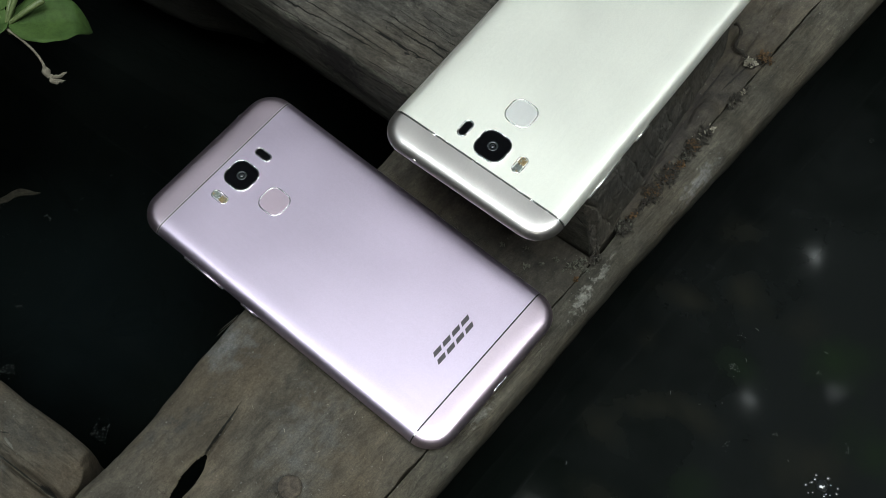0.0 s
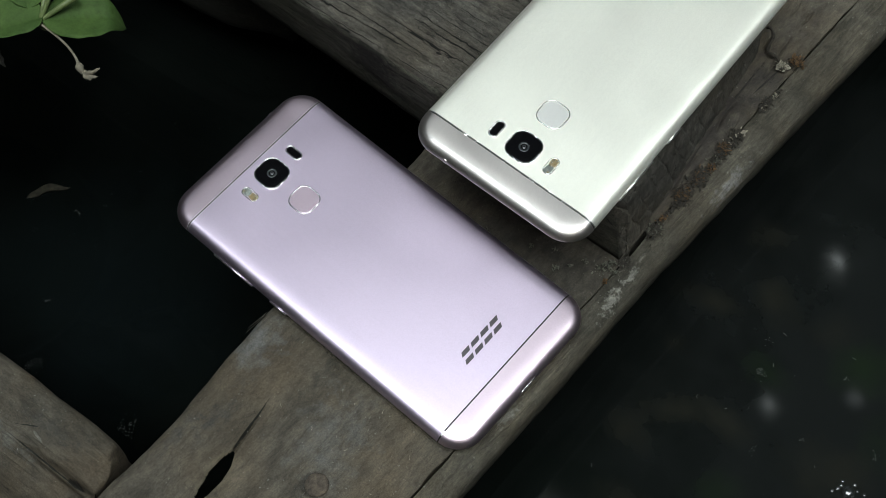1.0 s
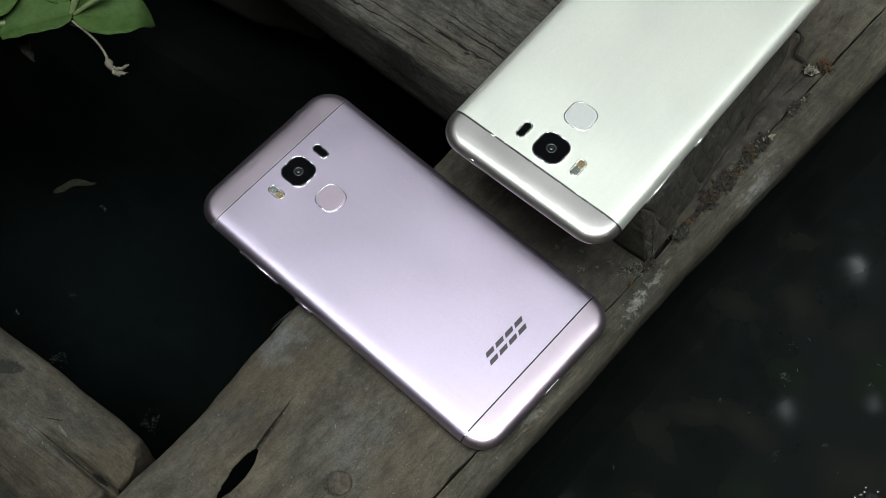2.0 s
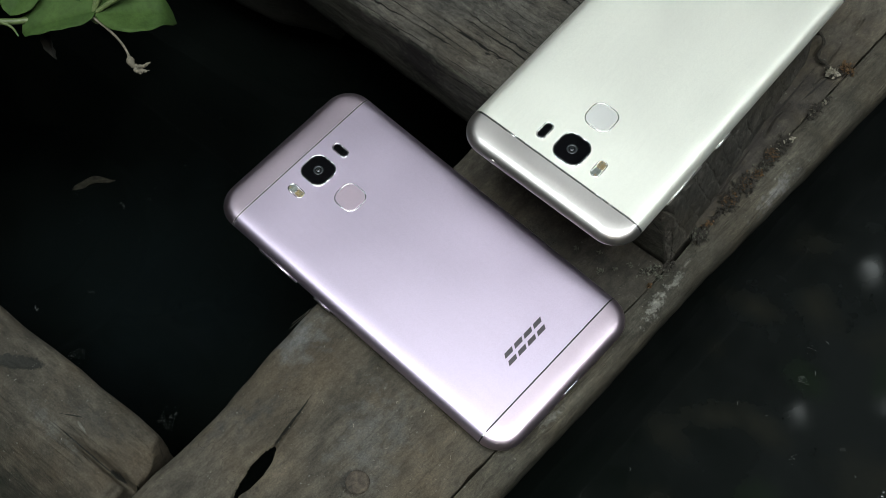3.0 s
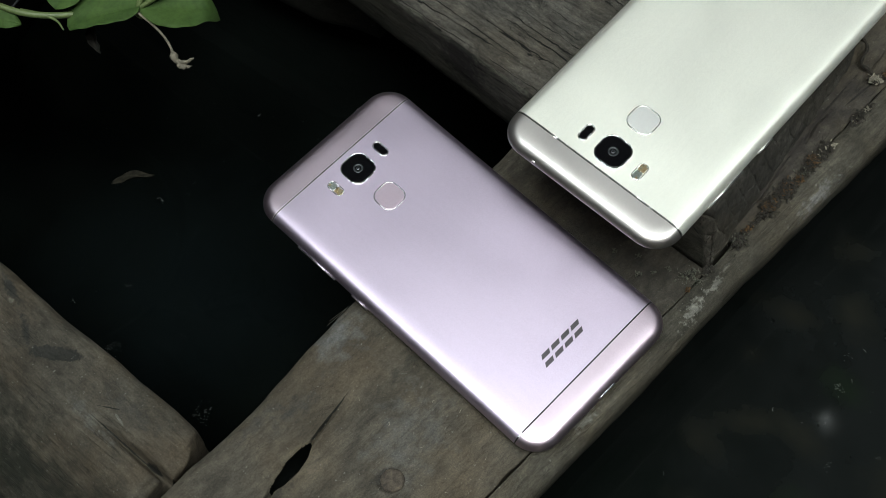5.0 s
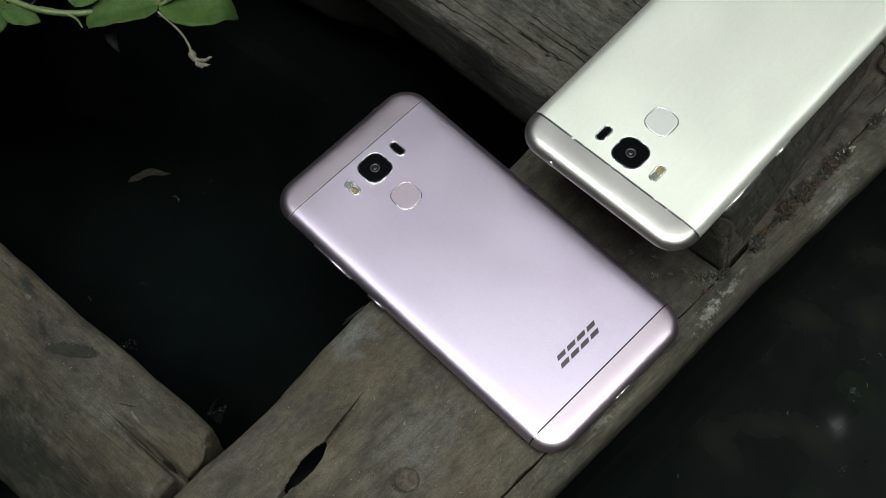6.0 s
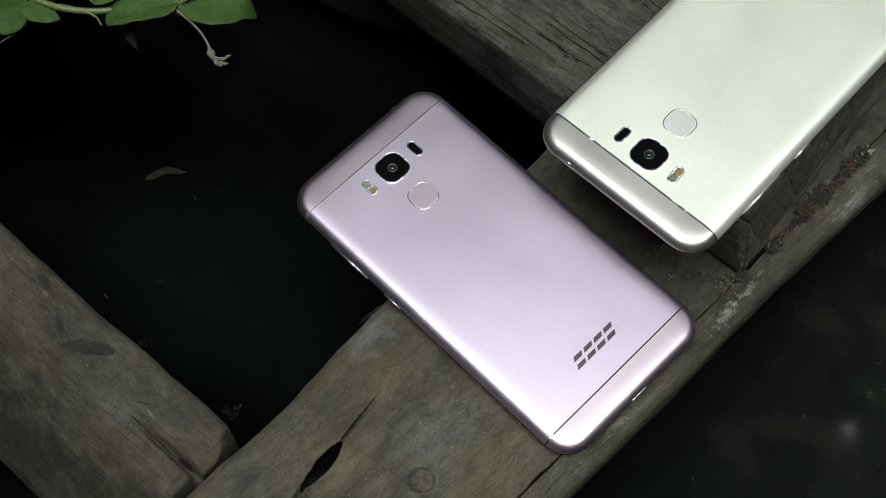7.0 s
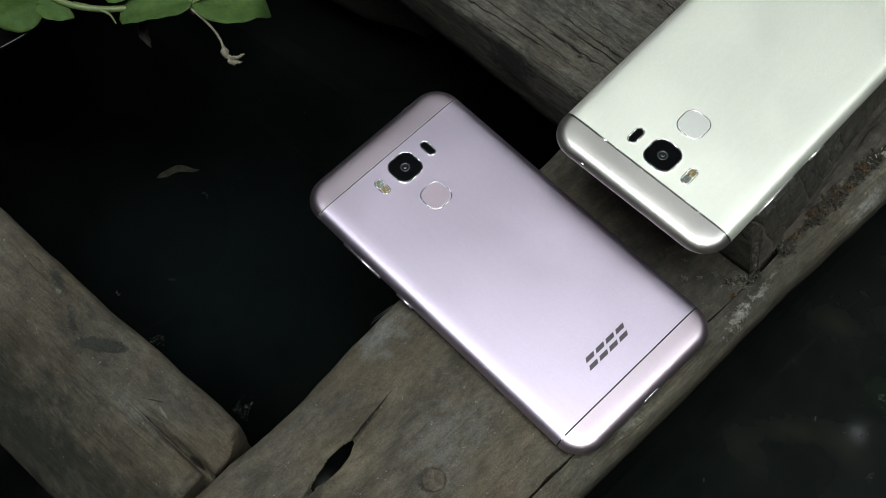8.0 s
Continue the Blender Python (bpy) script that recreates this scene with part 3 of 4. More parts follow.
def build_left_timber():
    """A worn beam that butts against the main beam; local x runs along it to its end, local y away from the far edge."""
    def shape(x, y, z, ny, nz):
        off = 0.12 * fbm(x / 6, y / 3, z / 3 + 5, 3) + 0.03 * fbm(x / 1.3, y / 0.8, z, 3) + grain(x, y, z, 91.0, 0.02, 5.0, 0.4)
        ridge = 3.03 + 0.05 * x
        over = y - ridge
        roll = -0.52 * (over + math.sqrt(over * over + 0.35)) + 0.52 * (math.sqrt(ridge * ridge + 0.35) - ridge)
        seam_y = 2.0 - 0.02 * x + 0.07 * n3(x / 0.5, 3, 3) + 0.03 * n3(x / 0.15, 3, 7)
        dz = 0.0
        if nz > 0.5:
            d = abs(y - seam_y)
            deep = smoothstep(-4.6, -1.2, x)
            dz = -1.0 * deep * (1 - smoothstep(0.03, 0.07 + 0.16 * deep + 0.05 * n3(x / 0.4, 8.0, 2.0), d))
            dz -= 0.14 * deep * smoothstep(0.0, 0.1, y - seam_y) * (1 - smoothstep(0.1, 1.5, y - seam_y))
            c, s = math.cos(radians(-30)), math.sin(radians(-30))
            hx, hy = (x + 6.75) * c + (y - 1.28) * s, -(x + 6.75) * s + (y - 1.28) * c
            dz -= 0.12 * (1 - smoothstep(0.55, 1.0, math.hypot(hx / 1.05, hy / 0.24)))
        nose = smoothstep(-0.9, 0, x)
        pull = 0.45 * nose ** 2 * (1 - smoothstep(0.0, 1.2, y))
        return (x - 0.25 * nose * (y > seam_y) * 1.6 - pull * 0.6, y + ny * off + pull, z + nz * off + roll + dz - 0.25 * nose ** 2)

    bm = timber(spread(-60, 0, -20, 0, 0.12), section(6.5, 4.5, 0.45, 0.9, 0.09, 10), shape, 10)
    for v in bm.verts:
        v.co.y = -v.co.y
    bmesh.ops.reverse_faces(bm, faces=bm.faces)
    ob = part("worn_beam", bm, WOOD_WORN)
    ob.matrix_basis = pose(4.55 * CM, -14.85 * CM, 0.0 * CM, 0, 0, 4.0)
    return tagged(ob, "worn grey beam with a split end", "timber beam")


build_main_beam()
build_edge_timber()
build_plank()
build_under_timber()
build_left_timber()

# a rusty nail head in the main beam
rows = [(0.44, -0.12), (0.44, -0.03), (0.40, 0.0), (0.25, 0.01), (0.1, -0.01)]
verts = [(r * (1 + 0.05 * n3(k * 0.7, i, 0)) * math.cos(2 * math.pi * k / 26), r * math.sin(2 * math.pi * k / 26), z + 0.02 * n3(k, i * 0.7, 3)) for i, (r, z) in enumerate(rows) for k in range(26)]
faces = [(i * 26 + k, i * 26 + (k + 1) % 26, (i + 1) * 26 + (k + 1) % 26, (i + 1) * 26 + k) for i in range(4) for k in range(26)] + [tuple(4 * 26 + k for k in range(26))]
nail = part("nail_head", from_lists(verts, faces), NAIL)
place(nail, 10.53, -11.22, -0.02)
tagged(nail, "rusty round nail head in the beam", "nail head")


# ---- phones ----
def ring_points(a, b, r, z, n=12):
    r = max(r, 0.02)
    out = []
    for cx, cy, start in ((a - r, b - r, 0), (-a + r, b - r, 90), (-a + r, -b + r, 180), (a - r, -b + r, 270)):
        for k in range(n + 1):
            t = radians(start + 90 * k / n)
            out.append((cx + r * math.cos(t), cy + r * math.sin(t), z))
    return out


def loft(rings):
    verts, faces, n = [], [], len(rings[0])
    for ring in rings:
        verts += ring
    for i in range(len(rings) - 1):
        for k in range(n):
            a, b = i * n + k, i * n + (k + 1) % n
            faces.append((a, b, b + n, a + n))
    faces.append(tuple(range(n))[::-1])
    faces.append(tuple((len(rings) - 1) * n + k for k in range(n)))
    return from_lists(verts, faces)


HALF_L, HALF_W, THICK = 7.60, 3.80, 0.83
# the rim, from the face-down side up: inset from the outline, and height
EDGE = [(0.50, 0.0), (0.46, 0.01), (0.43, 0.04), (0.22, 0.24), (0.04, 0.415), (0.003, 0.455)]
EDGE += [(0.44 * (0.981 - math.cos(radians(u))), 0.38 + 0.435 * math.sin(radians(u))) for u in (11, 13, 18, 26, 36, 47, 57, 66, 74, 81)] + [(0.45, 0.8175), (0.55, 0.8245), (0.68, 0.829), (0.82, 0.83), (1.08, 0.83)]


def phone_body(low, high, shrink=0.0):
    """The slice of the phone's shell between two stations of its length."""
    bm = loft([ring_points(HALF_L - d - shrink, HALF_W - d - shrink, 1.12 - d, z - shrink * (z > 0.4)) for d, z in EDGE])
    for cut, keep in ((low, 1), (high, -1)):
        geom = bm.verts[:] + bm.edges[:] + bm.faces[:]
        bmesh.ops.bisect_plane(bm, geom=geom, plane_co=(cut, 0, 0), plane_no=(keep, 0, 0), clear_inner=True)
    return bm


def squircle(half_x, half_y, r, z0, z1, bevel=0.02):
    return loft([ring_points(half_x, half_y, r, z0, 8), ring_points(half_x, half_y, r, z1 - bevel, 8),
                 ring_points(half_x - bevel, half_y - bevel, r - bevel, z1, 8), ring_points(half_x - bevel * 1.6, half_y - bevel * 1.6, r - bevel * 1.6, z1, 8),
                 ring_points(half_x * 0.5, half_y * 0.5, r * 0.5, z1, 8)])


def band(half_x, half_y, r, wide, z0, z1):
    """A raised ring with a rounded top."""
    rows = [(0, z0), (0, z1 - 0.012), (wide * 0.3, z1), (wide * 0.7, z1), (wide, z1 - 0.015), (wide, z0)]
    rings = [ring_points(half_x - d, half_y - d, r - d, z, 8) for d, z in rows]
    n, verts, faces = len(rings[0]), [], []
    for ring in rings:
        verts += ring
    for i in range(len(rings) - 1):
        for k in range(n):
            a, b = i * n + k, i * n + (k + 1) % n
            faces.append((a, b, b + n, a + n))
    return from_lists(verts, faces)


def moved(bm, x, y, z=0.0):
    bmesh.ops.translate(bm, vec=(x, y, z), verts=bm.verts)
    return bm


def disc(radius, z0, z1, inner=0.0, n=28):
    rows = [(radius, z0), (radius, z1 - 0.004), (radius - 0.006, z1)] + ([(inner, z1), (inner, z0)] if inner else [])
    verts = [(r * math.cos(2 * math.pi * k / n), r * math.sin(2 * math.pi * k / n), z) for r, z in rows for k in range(n)]
    faces = [(i * n + k, i * n + (k + 1) % n, (i + 1) * n + (k + 1) % n, (i + 1) * n + k) for i in range(len(rows) - 1) for k in range(n)]
    if not inner:
        faces.append(tuple((len(rows) - 1) * n + k for k in range(n)))
    return from_lists(verts, faces)


TOP_LINE, END_LINE = -6.37, 6.47


def phone(shell, cap, pad_metal, trim, label, print_on, gap):
    ob = tagged(new("smartphone"), label, "smartphone", "smartphones lying face down")
    fine = 0.022
    part("back_cover", phone_body(TOP_LINE + gap / 2 + fine, END_LINE - 0.03), shell, ob)
    part("top_cap", phone_body(-9, TOP_LINE - gap / 2 - fine), cap, ob)
    part("bottom_cap", phone_body(END_LINE + 0.03, 9), cap, ob)
    part("antenna_groove", phone_body(TOP_LINE - gap / 2, TOP_LINE + gap / 2, 0.015), GROOVE, ob, "thin dark antenna line")
    for a in (TOP_LINE - gap / 2 - fine, TOP_LINE + gap / 2):
        part("antenna_trim", phone_body(a, a + fine, -0.004), trim, ob, "polished chamfer line")
    part("antenna_groove", phone_body(END_LINE - 0.03, END_LINE + 0.03, 0.015), GROOVE, ob, "thin dark antenna line")
    bm = phone_body(END_LINE - 0.03, END_LINE + 0.03, -0.002)
    for y, keep in ((-3.42, -1), (-3.60, 1)):
        bmesh.ops.bisect_plane(bm, geom=bm.verts[:] + bm.edges[:] + bm.faces[:], plane_co=(0, y, 0), plane_no=(0, keep, 0), clear_inner=True)
    part("antenna_end", bm, TRIM, ob, "pale end of the antenna line")
    # rear camera
    cx = TOP_LINE + 0.89
    camera_part = part("rear_camera", moved(squircle(0.58, 0.58, 0.39, 0.80, 0.865), cx, 0.03), BLACK_GLASS, ob, "black glass rear camera window")
    part("camera_trim", moved(band(0.625, 0.625, 0.435, 0.050, 0.80, 0.872), cx, 0.03), CHROME, camera_part, "polished camera trim ring")
    part("lens_ring", moved(disc(0.20, 0.86, 0.872, 0.12), cx, 0.03), LENS_GREY, camera_part, "grey lens ring")
    part("lens", moved(disc(0.085, 0.86, 0.871), cx, 0.03), LENS_GREY, camera_part)
    part("lens_glint", moved(disc(0.045, 0.86, 0.874), cx, 0.03), BLACK_GLASS, camera_part)
    # focus sensor and flash, either side of the camera
    slot = part("focus_sensor", moved(squircle(0.345, 0.155, 0.145, 0.80, 0.842), cx + 0.0, 1.26), BLACK_GLASS, ob, "black focus sensor window")
    part("sensor_trim", moved(band(0.39, 0.20, 0.19, 0.048, 0.80, 0.848), cx + 0.0, 1.26), CHROME, slot)
    flash = part("flash", moved(squircle(0.18, 0.15, 0.06, 0.80, 0.838), cx - 0.17, -1.19), LED_WHITE, ob, "white and amber flash window")
    part("amber_flash", moved(squircle(0.17, 0.15, 0.06, 0.80, 0.838), cx + 0.18, -1.19), LED_AMBER, flash, "amber flash lens")
    part("flash_trim", moved(band(0.385, 0.20, 0.19, 0.045, 0.80, 0.848), cx, -1.19), CHROME, flash)
    for k in range(10):
        bm = bmesh.new()
        bmesh.ops.create_cone(bm, segments=4, radius1=0.075, radius2=0.01, depth=0.05, cap_ends=True)
        bmesh.ops.rotate(bm, cent=(0, 0, 0), matrix=Euler((0.25 * math.sin(k * 2.1), 0.25 * math.cos(k * 3.3), k * 0.7)).to_matrix(), verts=bm.verts)
        part("facet", moved(bm, cx - 0.28 + 0.14 * (k // 2), -1.19 + 0.065 * (-1) ** k, 0.842), (LED_WHITE, CHROME, LED_WHITE, LED_AMBER)[(k * 7 + k // 3) % 4], flash, "", False)
    # fingerprint sensor
    pad = part("fingerprint_sensor", moved(squircle(0.515, 0.515, 0.355, 0.80, 0.836), TOP_LINE + 2.64, 0.03), pad_metal, ob, "square fingerprint sensor with rounded corners")
    part("sensor_trim", moved(band(0.56, 0.56, 0.40, 0.048, 0.80, 0.846), TOP_LINE + 2.64, 0.03), CHROME, pad, "polished sensor trim ring")
    # buttons on the long side
    for a, b in ((TOP_LINE + 1.48, TOP_LINE + 3.54), (TOP_LINE + 4.46, TOP_LINE + 5.32)):
        bm = bmesh.new()
        bmesh.ops.create_cube(bm, size=1.0)
        bmesh.ops.scale(bm, vec=(b - a, 0.07, 0.055), verts=bm.verts)
        bmesh.ops.bevel(bm, geom=bm.edges[:], offset=0.018, segments=3, affect="EDGES")
        part("side_button", moved(bm, (a + b) / 2, -HALF_W - 0.028, 0.455), BUTTON, ob, "slim bright metal side button")
    # sockets in the ends
    bm = disc(0.10, 0.0, 0.05)
    bmesh.ops.rotate(bm, cent=(0, 0, 0), matrix=Matrix.Rotation(radians(-90), 3, "Y"), verts=bm.verts)
    jack = part("headphone_jack", moved(bm, -HALF_L + 0.075, 2.0, 0.50), GROOVE, ob, "small dark headphone socket")
    bm = disc(0.12, 0.0, 0.055, 0.09)
    bmesh.ops.rotate(bm, cent=(0, 0, 0), matrix=Matrix.Rotation(radians(-90), 3, "Y"), verts=bm.verts)
    part("jack_rim", moved(bm, -HALF_L + 0.072, 2.0, 0.50), cap, jack)
    bm = squircle(0.10, 0.42, 0.09, 0.0, 0.05)
    bmesh.ops.rotate(bm, cent=(0, 0, 0), matrix=Matrix.Rotation(radians(90), 3, "Y"), verts=bm.verts)
    part("charging_port", moved(bm, HALF_L - 0.06, 0.0, 0.48), CHROME, ob, "bright-rimmed charging port")
    for k in range(9):
        bm = disc(0.05, 0.0, 0.03, 0.0, 10)
        bmesh.ops.rotate(bm, cent=(0, 0, 0), matrix=Matrix.Rotation(radians(90), 3, "Y"), verts=bm.verts)
        part("speaker_hole", moved(bm, HALF_L - 0.03, -1.3 - 0.16 * k, 0.47), GROOVE, ob)
    if print_on:
        # maker's mark as plain slanted bars
        for k in range(4):
            y = -0.94 + 0.53 * k
            for dx, dy, wide in ((-0.15, 0.06, 0.42), (0.15, -0.06, 0.42)):
                lean = 0.10
                verts = [(dx - 0.085, y + dy + lean, 0.834), (dx + 0.085, y + dy - lean * 0.2, 0.834), (dx + 0.085, y + dy + wide - lean * 0.2, 0.834), (dx - 0.085, y + dy + wide + lean, 0.834)]
                verts += [(a, b, 0.82) for a, b, _ in verts]
                bm = from_lists(verts, [(0, 1, 2, 3), (4, 7, 6, 5), (0, 4, 5, 1), (1, 5, 6, 2), (2, 6, 7, 3), (3, 7, 4, 0)])
                bmesh.ops.recalc_face_normals(bm, faces=bm.faces)
                part("logo_bar", moved(bm, TOP_LINE + 11.58, 0.02), LOGO, ob, "", False)
    return ob


rose = phone(ROSE, ROSE_CAP, ROSE_PAD, ROSE_TRIM, "rose-pink metal smartphone lying face down on the beam", True, 0.052)
place(rose, 6.37, -3.51, 0.02)
pale = phone(GOLD, GOLD_CAP, GOLD_PAD, CHROME, "pale gold metal smartphone face down on a plank", False, 0.028)
place(pale, 8.70, 7.41, 4.19, 0, 0, 92.27)


# ---- plant over the water ----
def leaf_mesh(length, width, fold=0.25, droop=0.3, curl=0.0, blunt=0.8, n=20, m=6, late=0.80, lop=1.0):
    """An ovate leaf along x from its base at the origin, folded along the midrib, with a wavy margin and some thickness."""
    rows = []
    for side in (0.0, -0.03):
        for i in range(n + 1):
            s = i / n
            half = width * 0.5 * (math.sin(math.pi * min(1, s ** late)) ** blunt) + 0.004
            for k in range(-m, m + 1):
                q = k / m
                y = half * q * (lop if q > 0 else 1.0)
                z = fold * abs(y) - droop * s * s * length * 0.3 + 0.05 * math.sin(9 * s + 3 * q) * abs(q)
                z += 0.06 * math.sin(s * 24) * q * q * 0.4 - curl * max(0, s - 0.8) ** 2 * length * 4
                z -= 0.03 * math.exp(-(q * 8) ** 2)
                rows.append((s * length, y, z + side))
    w = 2 * m + 1
    faces = []
    for i in range(n):
        for k in range(w - 1):
            a = i * w + k
            faces.append((a, a + w, a + w + 1, a + 1))
            b = a + (n + 1) * w
            faces.append((b, b + 1, b + w + 1, b + w))
    edge = [i * w for i in range(n + 1)] + [n * w + k for k in range(1, w)] + [i * w + w - 1 for i in range(n - 1, -1, -1)] + list(range(w - 2, 0, -1))
    o = (n + 1) * w
    for a, b in zip(edge, edge[1:] + edge[:1]):
        faces.append((a, b, b + o, a + o))
    bm = from_lists(rows, faces)
    bmesh.ops.recalc_face_normals(bm, faces=bm.faces)
    return bm


def tube(points, radii, n=8):
    """A round stalk through points."""
    verts, faces = [], []
    pts = [Vector(p) for p in points]
    u = (pts[1] - pts[0]).orthogonal().normalized()
    for i, p in enumerate(pts):
        d = (pts[min(i + 1, len(pts) - 1)] - pts[max(i - 1, 0)]).normalized()
        u = (u - d * u.dot(d)).normalized()
        v = d.cross(u)
        for k in range(n):
            a = 2 * math.pi * k / n
            verts.append(tuple(p + (u * math.cos(a) + v * math.sin(a)) * radii[i]))
    for i in range(len(pts) - 1):
        for k in range(n):
            a, b = i * n + k, i * n + (k + 1) % n
            faces.append((a, b, b + n, a + n))
    faces += [tuple(range(n))[::-1], tuple((len(pts) - 1) * n + k for k in range(n))]
    bm = from_lists(verts, faces)
    bmesh.ops.recalc_face_normals(bm, faces=bm.faces)
    return bm


def glide(points, steps=6):
    """A smooth line through points."""
    p = [Vector(q) for q in points]
    p = [2 * p[0] - p[1]] + p + [2 * p[-1] - p[-2]]
    out = []
    for i in range(1, len(p) - 2):
        for s in range(steps):
            t = s / steps
            out.append(0.5 * (2 * p[i] + (p[i + 1] - p[i - 1]) * t + (2 * p[i - 1] - 5 * p[i] + 4 * p[i + 1] - p[i + 2]) * t * t + (3 * p[i] - p[i - 1] - 3 * p[i + 1] + p[i + 2]) * t ** 3))
    return out + [p[-2]]


LEAVES = (
    (-8.35, -5.75, 5.0, 49, 4, 0, 3.0, 2.3, 0.62), (-8.32, -5.65, 5.05, 234, 4, 0, 3.0, 2.9, 0.36), (-12.6, -9.7, 4.9, 240, 10, -42, 2.3, 1.8, 0.6),
    (-12.6, -10.0, 4.9, 30, 6, 10, 1.5, 0.95, 0.7), (-13.4, -10.0, 4.8, 200, 5, -38, 3.2, 2.0, 0.7), (-9.0, -5.8, 5.1, 135, -10, 0, 3.0, 2.0, 0.7),
    (-10.6, -8.0, 5.0, 110, -8, 0, 2.6, 1.7, 0.7))
plant = tagged(new("creeping_plant"), "green leafy plant trailing over the dark water", "plant")
vine = glide([(-32, -14, 2.0), (-20, -11.5, 4.2), (-13.0, -9.6, 4.9), (-10.8, -8.4, 4.8), (-9.2, -6.0, 4.3), (-8.2, -5.8, 4.6)])
part("stem", tube(vine, [0.13] * len(vine)), STALK, plant)
for x, y, z, rz, ry, rx, length, width, blunt in LEAVES:
    ob = part("leaf", leaf_mesh(length, width, 0.20, 0.25, 1.6 if blunt == 0.62 else 0.35, blunt, 28, 6, 0.98 if blunt == 0.62 else 0.80, 0.42 if blunt == 0.36 else 1.0), LEAF, plant)
    place(ob, x, y, z, rx, ry, rz)
for tip, mid_z in (((-7.75, -4.30, 5.5), 5.3), ((-8.75, -4.35, 5.9), 5.5), ((-9.10, -4.60, 5.2), 5.3)):
    base = Vector((-8.36, -5.80, 4.92))
    bow = (base + Vector(tip)) / 2
    stalk = glide([tuple(base), (bow.x + 0.06, bow.y, mid_z), tip], 5)
    part("leaf_stalk", tube(stalk, [0.075 + 0.007 * i for i in range(len(stalk))]), STALK, plant, "pale green hairy stalk")
line = glide([(-8.30, -5.92, 4.95), (-7.46, -5.87, 4.9), (-6.80, -5.88, 4.8), (-6.43, -5.93, 4.5), (-6.10, -6.08, 4.45)])
part("dry_stalk", tube(line, [0.05] * (len(line) - 5) + [0.055, 0.06, 0.07, 0.085, 0.11]), DRY, plant, "brown withered flower stalk")
calyx = glide([(-6.18, -6.03, 4.46), (-6.0, -6.12, 4.42), (-5.80, -6.18, 4.36)], 4)
part("dry_calyx", tube(calyx, [0.09, 0.13, 0.16, 0.17, 0.16, 0.14, 0.12, 0.09, 0.05]), DRY, plant, "shrivelled brown calyx")
for tip, bend in (((-5.50, -5.60, 4.35), 0.02), ((-5.30, -5.86, 4.28), -0.05), ((-5.40, -5.98, 4.24), 0.02), ((-5.62, -6.05, 4.3), 0.05)):
    mid_p = (Vector((-5.86, -6.15, 4.37)) + Vector(tip)) / 2 + Vector((0.08 + bend, -0.10, bend))
    petal = tube(glide([(-5.88, -6.15, 4.38), mid_p, tip], 7), [0.07, 0.065, 0.06, 0.065, 0.075, 0.09, 0.10, 0.10, 0.095, 0.085, 0.07, 0.06, 0.045, 0.03, 0.01], 8)
    for v in petal.verts:
        v.co += Vector((n3(v.co.x * 9, v.co.y * 9, 1), n3(v.co.x * 9, v.co.y * 9, 5), n3(v.co.x * 9, v.co.y * 9, 9))) * 0.07
    part("dry_petal", petal, DRY, plant)
tendril = glide([(-11.6, -8.95, 4.9), (-10.9, -8.48, 4.85), (-10.3, -8.25, 4.8), (-9.8, -8.32, 4.75)], 6)
part("tendril", tube(tendril, [0.10 - 0.004 * i for i in range(len(tendril))]), STALK, plant, "pale green curved young shoot")
rag = leaf_mesh(1.15, 0.4, 0.9, 0.6, 0.0, 0.6)
for v in rag.verts:
    v.co.z += 0.10 * n3(v.co.x * 3, v.co.y * 4, 1.0)
    v.co.y += 0.06 * n3(v.co.x * 4, 3.0, v.co.y * 3)
ob = part("withered_leaf", rag, WITHERED, plant, "brown withered hanging leaf")
place(ob, -10.1, -7.2, 3.6, 20, 30, -30)

# the black plastic pot that the plant hangs out of
rows = [(2.0, -9.95), (3.2, -4.0), (5.6, 2.8), (6.95, 3.78), (7.02, 3.85), (7.02, 3.92), (6.95, 3.95), (6.85, 3.9), (6.6, 3.0), (6.2, 1.0), (0.5, 0.9)]
n = 72
verts = [(r * math.cos(2 * math.pi * k / n), r * math.sin(2 * math.pi * k / n), z) for r, z in rows for k in range(n)]
faces = [(i * n + k, i * n + (k + 1) % n, (i + 1) * n + (k + 1) % n, (i + 1) * n + k) for i in range(len(rows) - 1) for k in range(n)]
pot = tagged(new("plant_pot"), "black plastic plant pot standing in the water", "plant pot")
part("body", from_lists(verts, faces), SHADE_BLACK, pot)
rim = [(7.0 * math.cos(2 * math.pi * k / 90), 7.0 * math.sin(2 * math.pi * k / 90), 4.0) for k in range(91)]
part("rim", tube(rim, [0.05] * 91, 6), BLACK_PLASTIC, pot)
place(pot, -19.5, -10.4, 0)


# ---- unseen trees round the pond: the water mirrors those ahead, the rest block sky ----
# gaps in the canopy through which the sky shows, as directions from the camera's mirror image and half widths in
# degrees
MIRRORED_EYE = Vector((21.5, -18.2, -66.5))
CLEARINGS = (((-0.0440, 0.4960, 0.8672), 0.12), ((-0.0375, 0.4840, 0.8743), 0.08), ((-0.0216, 0.3870, 0.9218), -0.12))


